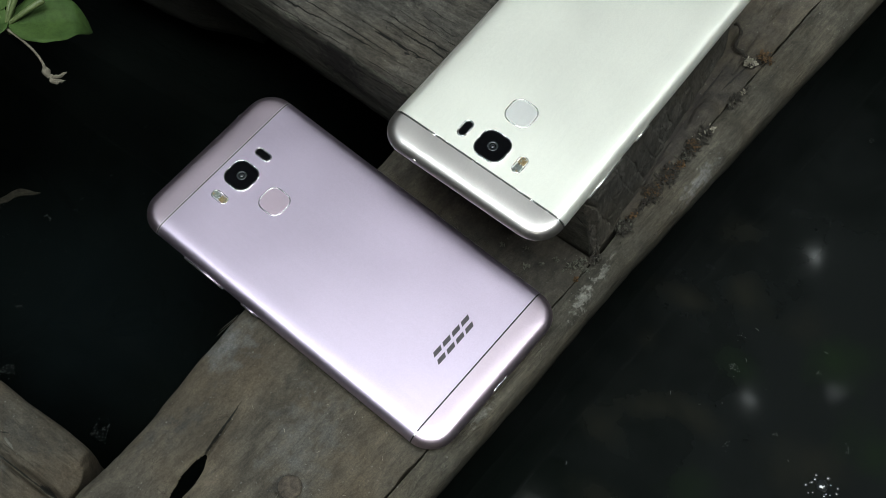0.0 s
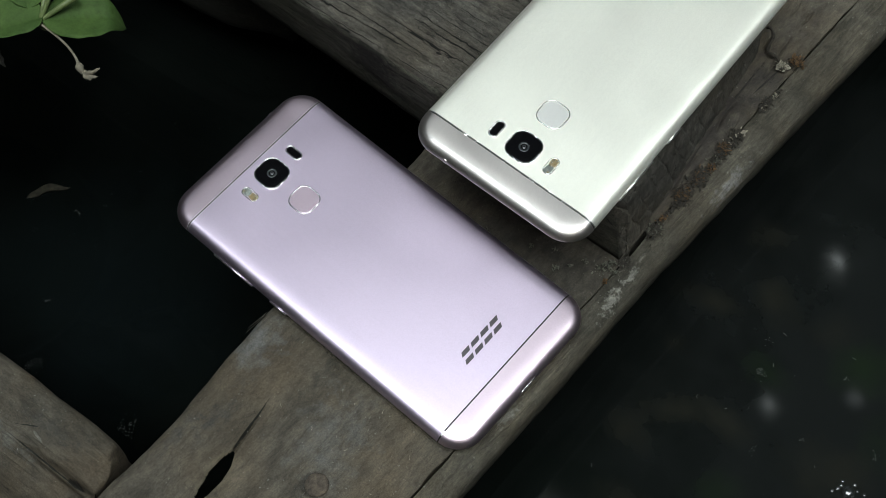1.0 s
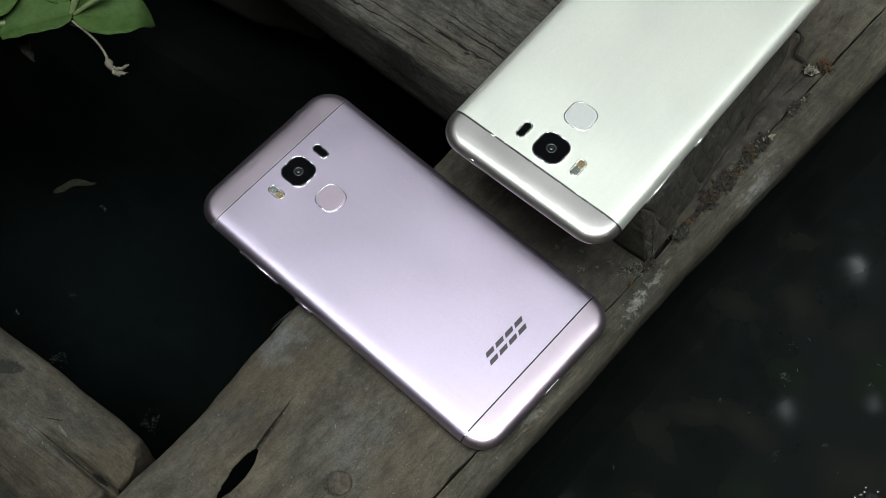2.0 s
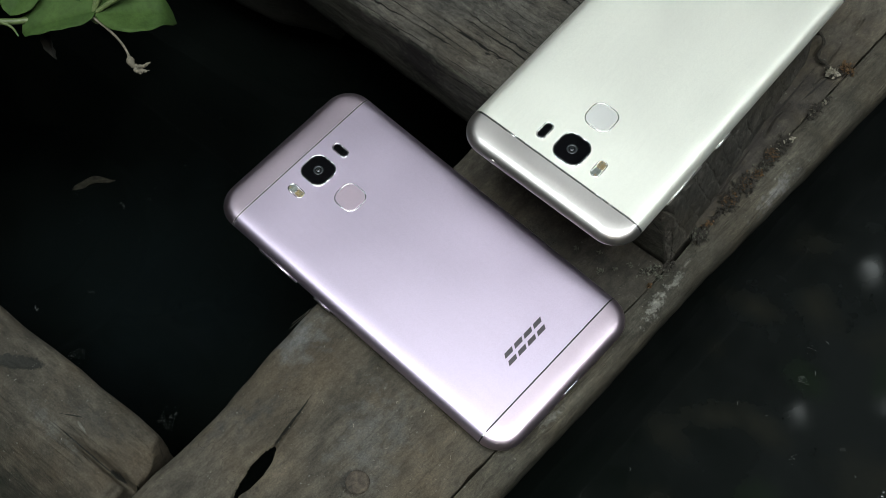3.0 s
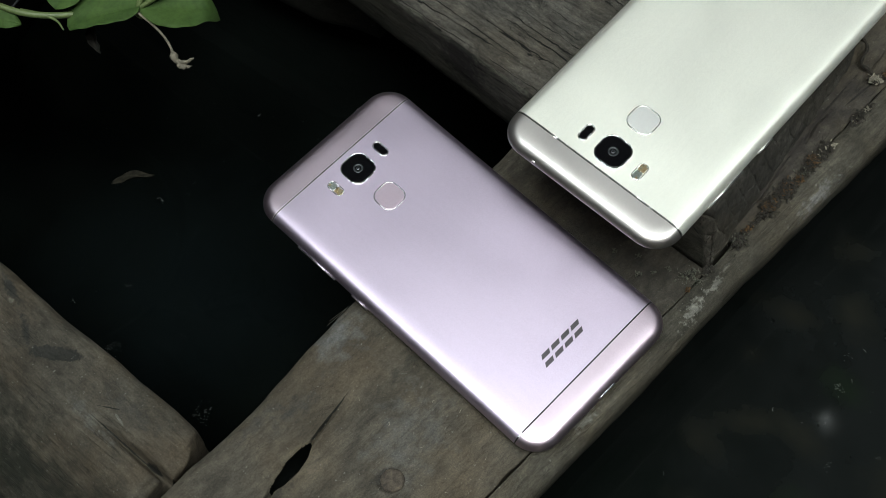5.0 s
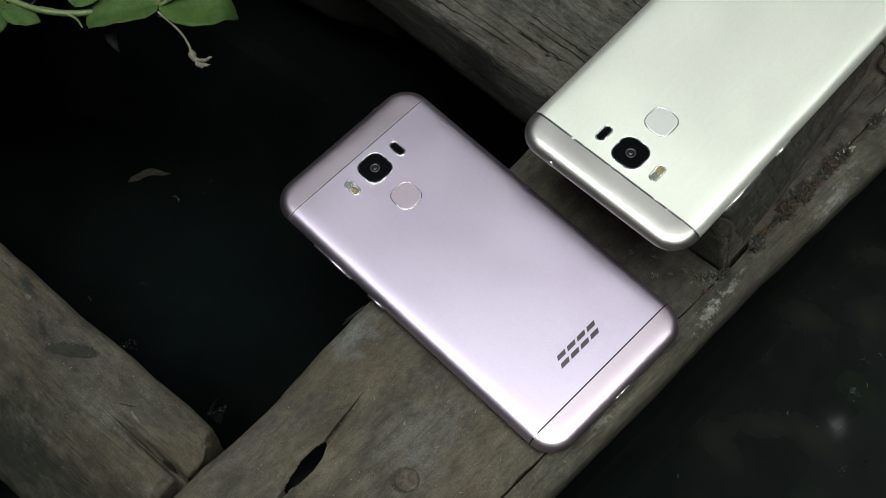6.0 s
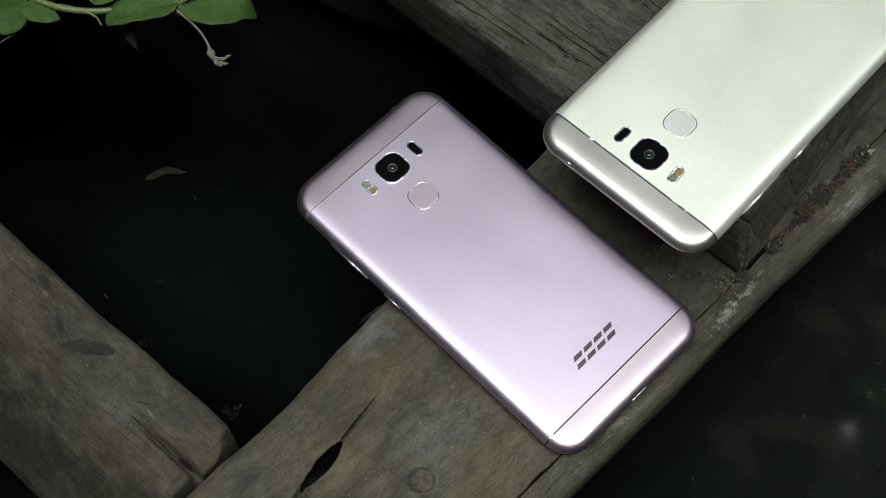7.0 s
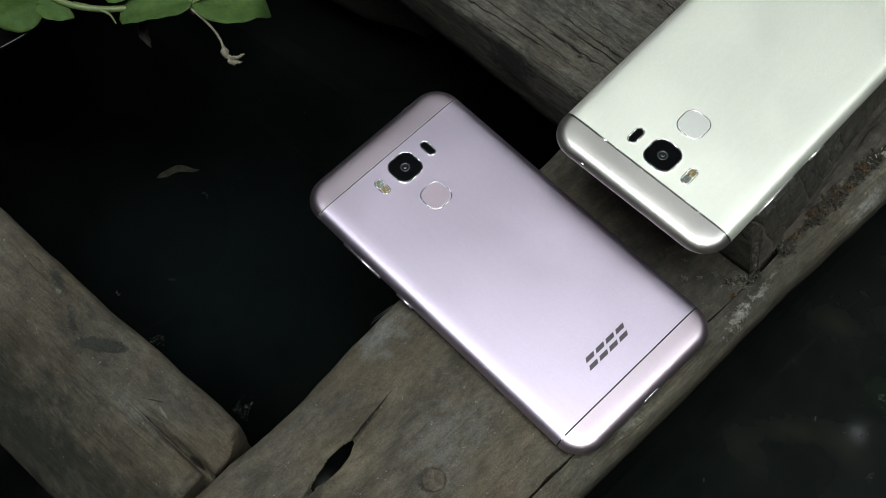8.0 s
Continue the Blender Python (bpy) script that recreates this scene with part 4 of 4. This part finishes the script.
def tree(x, y, height, spread_, leaves, seed, low=0.35, reach=None):
    rnd = random.Random(seed)
    ob = tagged(new("tree"), "unseen leafy tree round the pond, for mirroring and blocking sky", "tree", "trees round the pond")
    trunk = glide([(0, 0, -60), (10, -8, height * 0.3), (-14, 12, height * 0.6), (6, 4, height * 0.92)], 5)
    part("trunk", tube(trunk, [height * 0.028 * (1 - 0.8 * i / len(trunk)) for i in range(len(trunk))], 10), BARK, ob)
    tips = []
    for k in range(11):
        z = height * rnd.uniform(low, 0.85)
        a, r = rnd.uniform(0, 2 * math.pi), spread_ * rnd.uniform(0.55, 1.0)
        limb = glide([(0, 0, z * 0.85), (r * 0.5 * math.cos(a), r * 0.5 * math.sin(a), z), (r * math.cos(a + 0.2), r * math.sin(a + 0.2), z * 1.08)], 4)
        part("limb", tube(limb, [height * 0.010 * (1 - 0.85 * i / len(limb)) for i in range(len(limb))], 6), BARK, ob)
        tips += limb[2:]
    # one added limb, whose leaves close a stray bright gap in the reflection
    if reach:
        tip = Vector(reach) - Vector((x, y, -10))
        limb = glide([(0, 0, tip.z * 0.7), tuple(tip * 0.5 + Vector((0, 0, tip.z * 0.42))), tuple(tip)], 4)
        part("limb", tube(limb, [height * 0.008 * (1 - 0.85 * i / len(limb)) for i in range(len(limb))], 6), BARK, ob)
    verts, faces = [], []
    for k in range(leaves + (420 if reach else 0)):
        c, wide = (rnd.choice(tips), spread_ * 0.17) if k < leaves else (tip, 22)
        p = Vector((rnd.gauss(0, 1), rnd.gauss(0, 1), rnd.gauss(0, 0.8))) * wide + c
        s = rnd.uniform(9, 20)
        way = p + Vector((x, y, -10)) - MIRRORED_EYE
        if any(way.angle(Vector(q)) < radians(gap) + 0.5 * s / way.length for q, gap in CLEARINGS):
            continue
        m = Euler((rnd.uniform(-0.9, 0.9), rnd.uniform(-0.9, 0.9), rnd.uniform(0, 6.28))).to_matrix()
        i = len(verts)
        verts += [tuple(p + m @ Vector(q) * s) for q in ((-1, 0, 0), (-0.2, -0.45, 0.1), (1, 0, -0.15), (-0.2, 0.45, 0.1))]
        faces += [(i, i + 1, i + 2), (i, i + 2, i + 3)]
    part("crown", from_lists(verts, faces), TREE_LEAF, ob, "", False)
    place(ob, x, y, -10)
    return ob


AHEAD, RIGHT = Vector((-0.70, 0.71, 0)), Vector((0.71, 0.70, 0))
# rows with negative first values are added behind the camera to darken phone rims
for k, (a, r, h, s, n) in enumerate(((200, -120, 520, 190, 6500), (240, 210, 540, 260, 10000), (110, 320, 500, 220, 1000), (170, -260, 500, 200, 5200), (60, 360, 480, 190, 3200), (20, -400, 520, 220, 3600),
                                     (480, -220, 820, 300, 5200), (420, -420, 760, 280, 4200), (380, 520, 760, 280, 700), (-200, 340, 520, 200, 2600), (-330, 190, 520, 190, 2400), (-360, -10, 520, 190, 2400), (-320, -200, 540, 200, 2600), (-190, -340, 540, 200, 2600),
                                     (-520, 0, 460, 200, 2200))):
    p = AHEAD * a + RIGHT * r
    tree(p.x, p.y, h, s, n, 40 + k, 0.30, (-23, 147, 424) if k == 1 else None)


def bush(x, y, radius, height, seed):
    rnd = random.Random(seed)
    ob = tagged(new("bush"), "unseen dense bush added to block low sky light", "bush", "bushes on the bank")
    tips = []
    for k in range(6):
        a, r = rnd.uniform(0, 6.28), radius * rnd.uniform(0.2, 0.8)
        stem = glide([(0, 0, -20), (r * 0.4 * math.cos(a), r * 0.4 * math.sin(a), height * 0.4), (r * math.cos(a), r * math.sin(a), height * rnd.uniform(0.6, 0.95))], 4)
        part("stem", tube(stem, [4 - 0.35 * i for i in range(len(stem))], 6), BARK, ob)
        tips += stem[2:]
    verts, faces = [], []
    for k in range(3200):
        p = rnd.choice(tips) + Vector((rnd.gauss(0, 1), rnd.gauss(0, 1), rnd.gauss(0, 0.7))) * radius * 0.3
        p.z = max(p.z, 2.0)
        m, s = Euler((rnd.uniform(-0.9, 0.9), rnd.uniform(-0.9, 0.9), rnd.uniform(0, 6.28))).to_matrix(), rnd.uniform(11, 22)
        i = len(verts)
        verts += [tuple(p + m @ Vector(q) * s) for q in ((-1, 0, 0), (-0.2, -0.45, 0.1), (1, 0, -0.15), (-0.2, 0.45, 0.1))]
        faces += [(i, i + 1, i + 2), (i, i + 2, i + 3)]
    part("crown", from_lists(verts, faces), TREE_LEAF, ob, "", False)
    return place(ob, x, y, 0)


# unseen ring of bushes, added so that phone rims reflect no bright horizon
for k in range(26):
    a, r = 2 * math.pi * k / 26, 500 + 50 * math.sin(k * 2.3)
    bush(r * math.cos(a), r * math.sin(a), 120, 330 + 50 * math.sin(k * 1.7), 600 + k)

# the bank round the pond, out of view, added under the bushes
verts, faces, n = [], [], 96
for i, (r, z) in enumerate(((330, -40), (380, -14), (430, -2), (520, 6), (800, 14), (2500, 20), (30000, 25))):
    for k in range(n):
        a = 2 * math.pi * k / n
        q = r * (1 + 0.08 * n3(math.cos(a) * 2, math.sin(a) * 2, 1.0))
        verts.append((q * math.cos(a), q * math.sin(a), z + 3 * n3(k * 0.6, i * 1.7, 0)))
faces = [(i * n + k, i * n + (k + 1) % n, (i + 1) * n + (k + 1) % n, (i + 1) * n + k) for i in range(6) for k in range(n)]
bm = from_lists(verts, faces)
bmesh.ops.recalc_face_normals(bm, faces=bm.faces)
tagged(part("ground", bm, BANK), "dark earth and moss of the pond's bank", "ground", kind="structure")


# ---- debris along the joint, and on the water ----
def crumb_mesh(rnd, count, spread_x, spread_y, size, flat=0.6):
    """A heap of small torn bits: bent chips and crumbs, lying on one another."""
    verts, faces = [], []
    for k in range(count):
        x, y = rnd.gauss(0, spread_x), rnd.gauss(0, spread_y)
        z = abs(rnd.gauss(0, 0.11)) * math.exp(-(x / (2 * spread_x)) ** 2 - (y / (2 * spread_y)) ** 2) + 0.03
        m = Euler((rnd.uniform(-1, 1), rnd.uniform(-1, 1), rnd.uniform(0, 6.28))).to_matrix()
        s = size * rnd.uniform(0.4, 1.4)
        w, d = s * rnd.uniform(0.2, 0.55), s * rnd.uniform(0.1, 0.3) * flat
        i = len(verts)
        for u, v, q in ((-1, -0.8, 0), (0, -1, 0.5), (1, -0.3, 0), (-0.9, 0.7, 0.1), (0.1, 1, 0.6), (1.1, 0.2, -0.2)):
            for e in (0, 1):
                p = m @ Vector((u * s, v * w, q * s * 0.35 + e * d))
                verts.append((x + p.x, y + p.y, z + p.z))
        for a, b, c, e in ((0, 2, 8, 6), (2, 4, 10, 8)):
            faces += [(i + a, i + b, i + c, i + e), (i + a + 1, i + e + 1, i + c + 1, i + b + 1)]
        ring = (0, 2, 4, 10, 8, 6)
        for a, b in zip(ring, ring[1:] + ring[:1]):
            faces.append((i + a, i + a + 1, i + b + 1, i + b))
    return from_lists(verts, faces)


def strand_mesh(rnd, count, spread_x, spread_y):
    """Thin curled fibres that stick out of a heap."""
    verts, faces = [], []
    for k in range(count):
        p = Vector((rnd.gauss(0, spread_x), rnd.gauss(0, spread_y), 0.03))
        d = Vector((rnd.uniform(-1, 1), rnd.uniform(-1, 1), rnd.uniform(0.0, 0.7))).normalized()
        bend = Vector((rnd.uniform(-1, 1), rnd.uniform(-1, 1), -0.6)) * 0.5
        r, long = rnd.uniform(0.008, 0.016), rnd.uniform(0.12, 0.34)
        i = len(verts)
        for q in range(6):
            d = (d + bend * 0.35).normalized()
            p = p + d * long / 5
            p.z = max(p.z, 0.02)
            u = d.orthogonal().normalized()
            v = d.cross(u)
            verts += [tuple(p + (u * math.cos(a) + v * math.sin(a)) * r * (1 - 0.12 * q)) for a in (0, 2.1, 4.2)]
        faces += [(i + q * 3 + a, i + q * 3 + (a + 1) % 3, i + q * 3 + 3 + (a + 1) % 3, i + q * 3 + 3 + a) for q in range(5) for a in range(3)]
    return from_lists(verts, faces)


def heap(x, y, z, bits, seed, label, turn=90):
    rnd = random.Random(seed)
    ob = tagged(new("moss_clump"), label, "moss", "moss and litter in the joint")
    for name, mat, count, sx, sy, size in bits:
        count, size, sx, sy = int(count * (3.4 if name == "moss" else 1.5)), size * (0.85 if name == "moss" else 0.9), sx * 0.76, sy * 0.80
        part(name, crumb_mesh(rnd, count, sx, sy, size), mat, ob, "", False)
        if count > 30:
            part("strand", strand_mesh(rnd, 4 + count // 12, sx, sy), mat, ob, "thin curled dry strands")
    return place(ob, x, y, z, 0, 0, turn)


DARK_HEAP = "dark crumbly moss in the joint beside the batten"
RUST_HEAP = "rust-brown dry moss in the joint beside the batten"
GREY_HEAP = "grey lichen crumbs on the old timber"
heap(13.05, 2.35, 0, (("lichen", MOSS_GREY, 60, 0.28, 0.12, 0.07), ("moss", MOSS_DARK, 20, 0.2, 0.1, 0.06)), 1, GREY_HEAP, 60)
heap(13.45, 2.95, 0, (("moss", MOSS_DARK, 60, 0.16, 0.10, 0.07), ("lichen", MOSS_GREY, 24, 0.14, 0.08, 0.05)), 2, DARK_HEAP)
heap(13.44, 2.30, 0, (("lichen", MOSS_GREY, 26, 0.12, 0.06, 0.05),), 3, GREY_HEAP)
heap(13.40, 1.77, 0, (("rusty_moss", RUST, 12, 0.07, 0.05, 0.07),), 4, RUST_HEAP)
heap(13.50, 4.72, 0.08, (("moss", MOSS_DARK, 90, 0.26, 0.16, 0.08), ("lichen", MOSS_GREY, 40, 0.24, 0.14, 0.08)), 5, DARK_HEAP)
heap(13.42, 5.35, 0, (("rusty_moss", RUST, 16, 0.18, 0.06, 0.08), ("moss", MOSS_DARK, 30, 0.3, 0.06, 0.06)), 6, RUST_HEAP)
heap(13.38, 6.74, 0.05, (("moss", MOSS_DARK, 90, 0.24, 0.22, 0.09), ("rusty_moss", RUST, 34, 0.18, 0.16, 0.11)), 7, RUST_HEAP)
heap(13.46, 6.30, 0, (("moss", MOSS_DARK, 50, 0.3, 0.08, 0.08),), 8, DARK_HEAP)
heap(13.44, 7.80, 0.04, (("moss", MOSS_DARK, 110, 0.28, 0.17, 0.11), ("rusty_moss", RUST, 30, 0.24, 0.14, 0.11)), 9, RUST_HEAP)
heap(13.50, 8.45, 0, (("rusty_moss", RUST, 26, 0.15, 0.1, 0.09), ("moss", MOSS_DARK, 26, 0.2, 0.1, 0.07)), 10, RUST_HEAP)
heap(13.46, 9.00, 0, (("lichen", MOSS_GREY, 40, 0.26, 0.12, 0.06), ("moss", MOSS_DARK, 60, 0.3, 0.13, 0.07)), 11, GREY_HEAP)
heap(13.40, 9.50, 0, (("rusty_moss", RUST, 34, 0.18, 0.13, 0.11), ("moss", MOSS_DARK, 40, 0.25, 0.16, 0.08)), 12, RUST_HEAP)
heap(13.44, 10.15, 0, (("moss", MOSS_DARK, 50, 0.32, 0.18, 0.08), ("lichen", BONE, 12, 0.3, 0.14, 0.07)), 13, DARK_HEAP)
heap(13.60, 10.64, 0, (("lichen", BONE, 10, 0.07, 0.06, 0.10),), 14, "pale lichen chip lying on the batten")
heap(13.46, 12.3, 0, (("moss", MOSS_DARK, 60, 0.3, 0.12, 0.08), ("lichen", BONE, 10, 0.2, 0.08, 0.09)), 15, DARK_HEAP)
heap(13.52, 12.95, 0, (("lichen", BONE, 12, 0.16, 0.05, 0.09), ("moss", MOSS_DARK, 20, 0.2, 0.06, 0.06)), 16, GREY_HEAP)
heap(12.93, 14.25, 0.05, (("lichen", BONE, 44, 0.13, 0.13, 0.12), ("moss", MOSS_DARK, 30, 0.18, 0.18, 0.06)), 17, "pale cream lichen tuft on the timber")
heap(13.28, 14.85, 0, (("rusty_moss", RUST, 44, 0.18, 0.16, 0.12), ("moss", MOSS_DARK, 40, 0.22, 0.2, 0.08)), 18, RUST_HEAP)
for k, (x, y) in enumerate(((11.6, 1.0), (12.0, 1.4), (11.1, 1.6), (12.3, 2.0), (10.3, 1.15))):
    heap(x, y, 0, (("lichen", MOSS_GREY, 7, 0.07, 0.05, 0.07),), 30 + k, "tiny grey crumbs on the timber")

# a curled dry stem lying on the timber
curl = glide([(11.40, 15.25, 0.35), (11.55, 15.20, 0.55), (11.85, 15.05, 0.40), (11.95, 14.65, 0.25), (12.10, 14.42, 0.2), (12.45, 14.45, 0.15), (12.75, 14.40, 0.1)], 6)
ob = part("dry_stem", tube(curl, [0.05 + 0.03 * math.sin(i * 0.4) ** 2 for i in range(len(curl))]), MOSS_DARK)
tagged(ob, "curled dark dry stem lying on the timber", "dry stem")
for k, (p, q) in enumerate((((13.2, 10.3, 0.2), (13.05, 11.0, 0.45)), ((13.3, 9.4, 0.15), (13.75, 9.1, 0.2)), ((4.48, -7.6, -0.12), (4.36, -8.5, -0.2)), ((4.5, -7.7, -0.1), (4.44, -8.7, -0.2)))):
    line = glide([p, tuple((Vector(p) + Vector(q)) / 2 + Vector((0.03, 0.05, 0.04))), q], 4)
    ob = part("twig", tube(line, [0.013] * len(line), 5), MOSS_DARK)
    tagged(ob, "thin dry grey splinter on old timber", "twig")

# pale lint and grit caught on the timbers
rnd = random.Random(23)
for k in range(22):
    on_plank = k < 14
    x, y, z = (rnd.uniform(-9, 4), rnd.uniform(4.2, 8.5), 4.16) if on_plank else (rnd.uniform(6, 12.5), rnd.uniform(-11, -7.5), 0.0)
    turn, long = rnd.uniform(0, 6.28), rnd.uniform(0.05, 0.16)
    d = Vector((math.cos(turn), math.sin(turn), 0)) * long
    side = Vector((-d.y, d.x, 0)) * rnd.uniform(-0.4, 0.4)
    line = glide([(0, 0, 0.02), tuple(d * 0.5 + side + Vector((0, 0, 0.07))), tuple(d + Vector((0, 0, 0.02)))], 3)
    ob = place(part("lint", tube(line, [0.008] * len(line), 5), BONE), x, y, z)
    tagged(ob, "tiny pale fibre caught on weathered timber", "lint", "lint on the timbers")

# ---- floating things ----
WATER_Z = -10.0


def floating_speck(x, y, size, seed, mat, count, label):
    rnd = random.Random(seed)
    verts, faces = [], []
    for k in range(count):
        cx, cy = rnd.gauss(0, size * 0.6), rnd.gauss(0, size * 0.6)
        r, n = min(0.030 if count < 9 else 0.020, size * rnd.uniform(0.03, 0.2)) + 0.005, 6
        i = len(verts)
        verts += [(cx + r * rnd.uniform(0.5, 1.3) * math.cos(2 * math.pi * q / n), cy + r * rnd.uniform(0.15, 1.2) * math.sin(2 * math.pi * q / n), -0.01) for q in range(n)]
        verts.append((cx, cy, 0.02 + 0.25 * r))
        faces += [(i + q, i + (q + 1) % n, i + n) for q in range(n)]
    ob = part("floating_speck", from_lists(verts, faces), mat, None, "", False)
    place(ob, x, y, WATER_Z + 0.02)
    return tagged(ob, label, "floating speck", "specks floating on the water")


for k, (x, y, s, c) in enumerate(((-9.72, -1.25, 0.10, 4), (-12.2, -4.1, 0.07, 3), (-6.6, -0.1, 0.12, 4), (-7.9, 0.0, 0.06, 2), (-9.0, -4.2, 0.08, 3), (-11.8, -8.6, 0.22, 9),
                                  (-8.9, -6.6, 0.10, 3), (-9.6, -7.7, 0.22, 8), (-10.5, -9.7, 0.10, 5), (-7.3, -11.7, 0.15, 9), (-8.6, -14.0, 0.14, 8), (-5.4, -14.2, 0.32, 26),
                                  (0.0, -13.5, 0.40, 34), (0.7, -10.9, 0.06, 2), (-3.6, -11.6, 0.10, 3), (-1.4, -12.6, 0.06, 2), (-9.6, -12.6, 0.05, 1), (2.2, -14.6, 0.14, 6))):
    floating_speck(x, y, s, 200 + k, FOAM, c, "pale specks of scum floating on dark water")
rnd = random.Random(5)
for k in range(46):
    u, v = rnd.uniform(-16, 18), rnd.uniform(3.0, 17)
    p = Vector((15.5, 3.0, 0)) + Vector((0.05, 1.0, 0)) * u * 0.9 + Vector((1.0, -0.1, 0)) * v
    floating_speck(p.x, p.y, rnd.uniform(0.025, 0.06), 300 + k, FOAM, rnd.choice((1, 1, 2)), "tiny pale speck floating on dark water")
for k, (x, y, s, c) in enumerate(((19.55, 7.11, 0.22, 22), (21.45, 3.94, 0.16, 10), (25.7, 7.2, 0.18, 10), (22.8, 5.75, 0.10, 5), (18.05, 21.3, 0.16, 7), (18.95, 8.62, 0.14, 7), (20.2, 5.4, 0.10, 4))):
    floating_speck(x, y, s, 400 + k, FOAM, c, "cluster of pale scum floating on dark water")

rnd = random.Random(11)
for k in range(30):
    p = Vector((-9.5, -6.5, 0)) + Vector((0.70, -0.71, 0)) * rnd.uniform(-7, 8) + Vector((0.71, 0.70, 0)) * rnd.uniform(-5, 5)
    if p.x < 3.5 and p.y > -14:
        floating_speck(p.x, p.y, rnd.uniform(0.03, 0.09), 500 + k, FOAM, rnd.choice((1, 1, 2, 3)), "tiny pale speck floating on dark water")

# thin pale fibres floating on the open water
for k in range(14):
    x, y, turn, long = rnd.uniform(16, 25), rnd.uniform(-4, 11), rnd.uniform(0, 6.28), rnd.uniform(0.08, 0.26)
    d = Vector((math.cos(turn), math.sin(turn), 0)) * long
    side = Vector((-d.y, d.x, 0)) * rnd.uniform(-0.35, 0.35)
    line = glide([(0, 0, 0.01), tuple(d * 0.55 + side + Vector((0, 0, 0.01))), tuple(d + Vector((0, 0, 0.01)))], 4)
    ob = place(part("floating_fibre", tube(line, [0.008] * len(line), 5), FOAM), x, y, WATER_Z)
    tagged(ob, "thin pale fibre floating on dark water", "fibre", "fibres floating on the water")

# a dead leaf that lies on the water
dead = leaf_mesh(2.1, 0.42, 0.10, 0.02, 0.0, 0.7)
for v in dead.verts:
    v.co.z += 0.03 * n3(v.co.x * 2, v.co.y * 3, 0)
    v.co.y += 0.22 * math.sin(v.co.x * 1.6) + 0.10 * n3(v.co.x * 2.5, 4.0, v.co.y)
ob = part("dead_leaf", dead, DEAD)
place(ob, -12.05, -8.80, WATER_Z + 0.06, 0, 0, 58)
tagged(ob, "narrow brown dead leaf floating on dark water", "leaf")

# an air bubble with its foam ring
bubble = tagged(new("bubble_cluster"), "cluster of clear air bubbles on dark water", "bubbles")
rnd = random.Random(17)
for k in range(16):
    a, r = rnd.uniform(0, 6.28), rnd.choice((0.40, 0.46, 0.52, 0.7))
    size = 0.30 if k == 0 else rnd.uniform(0.045, 0.11)
    bm = bmesh.new()
    bmesh.ops.create_uvsphere(bm, u_segments=16, v_segments=10, radius=size)
    bmesh.ops.scale(bm, vec=(1, 1, 0.55), verts=bm.verts)
    part("bubble", moved(bm, 0 if k == 0 else r * math.cos(a), 0 if k == 0 else r * math.sin(a), 0), BUBBLE, bubble)
place(bubble, 25.65, 5.11, WATER_Z)
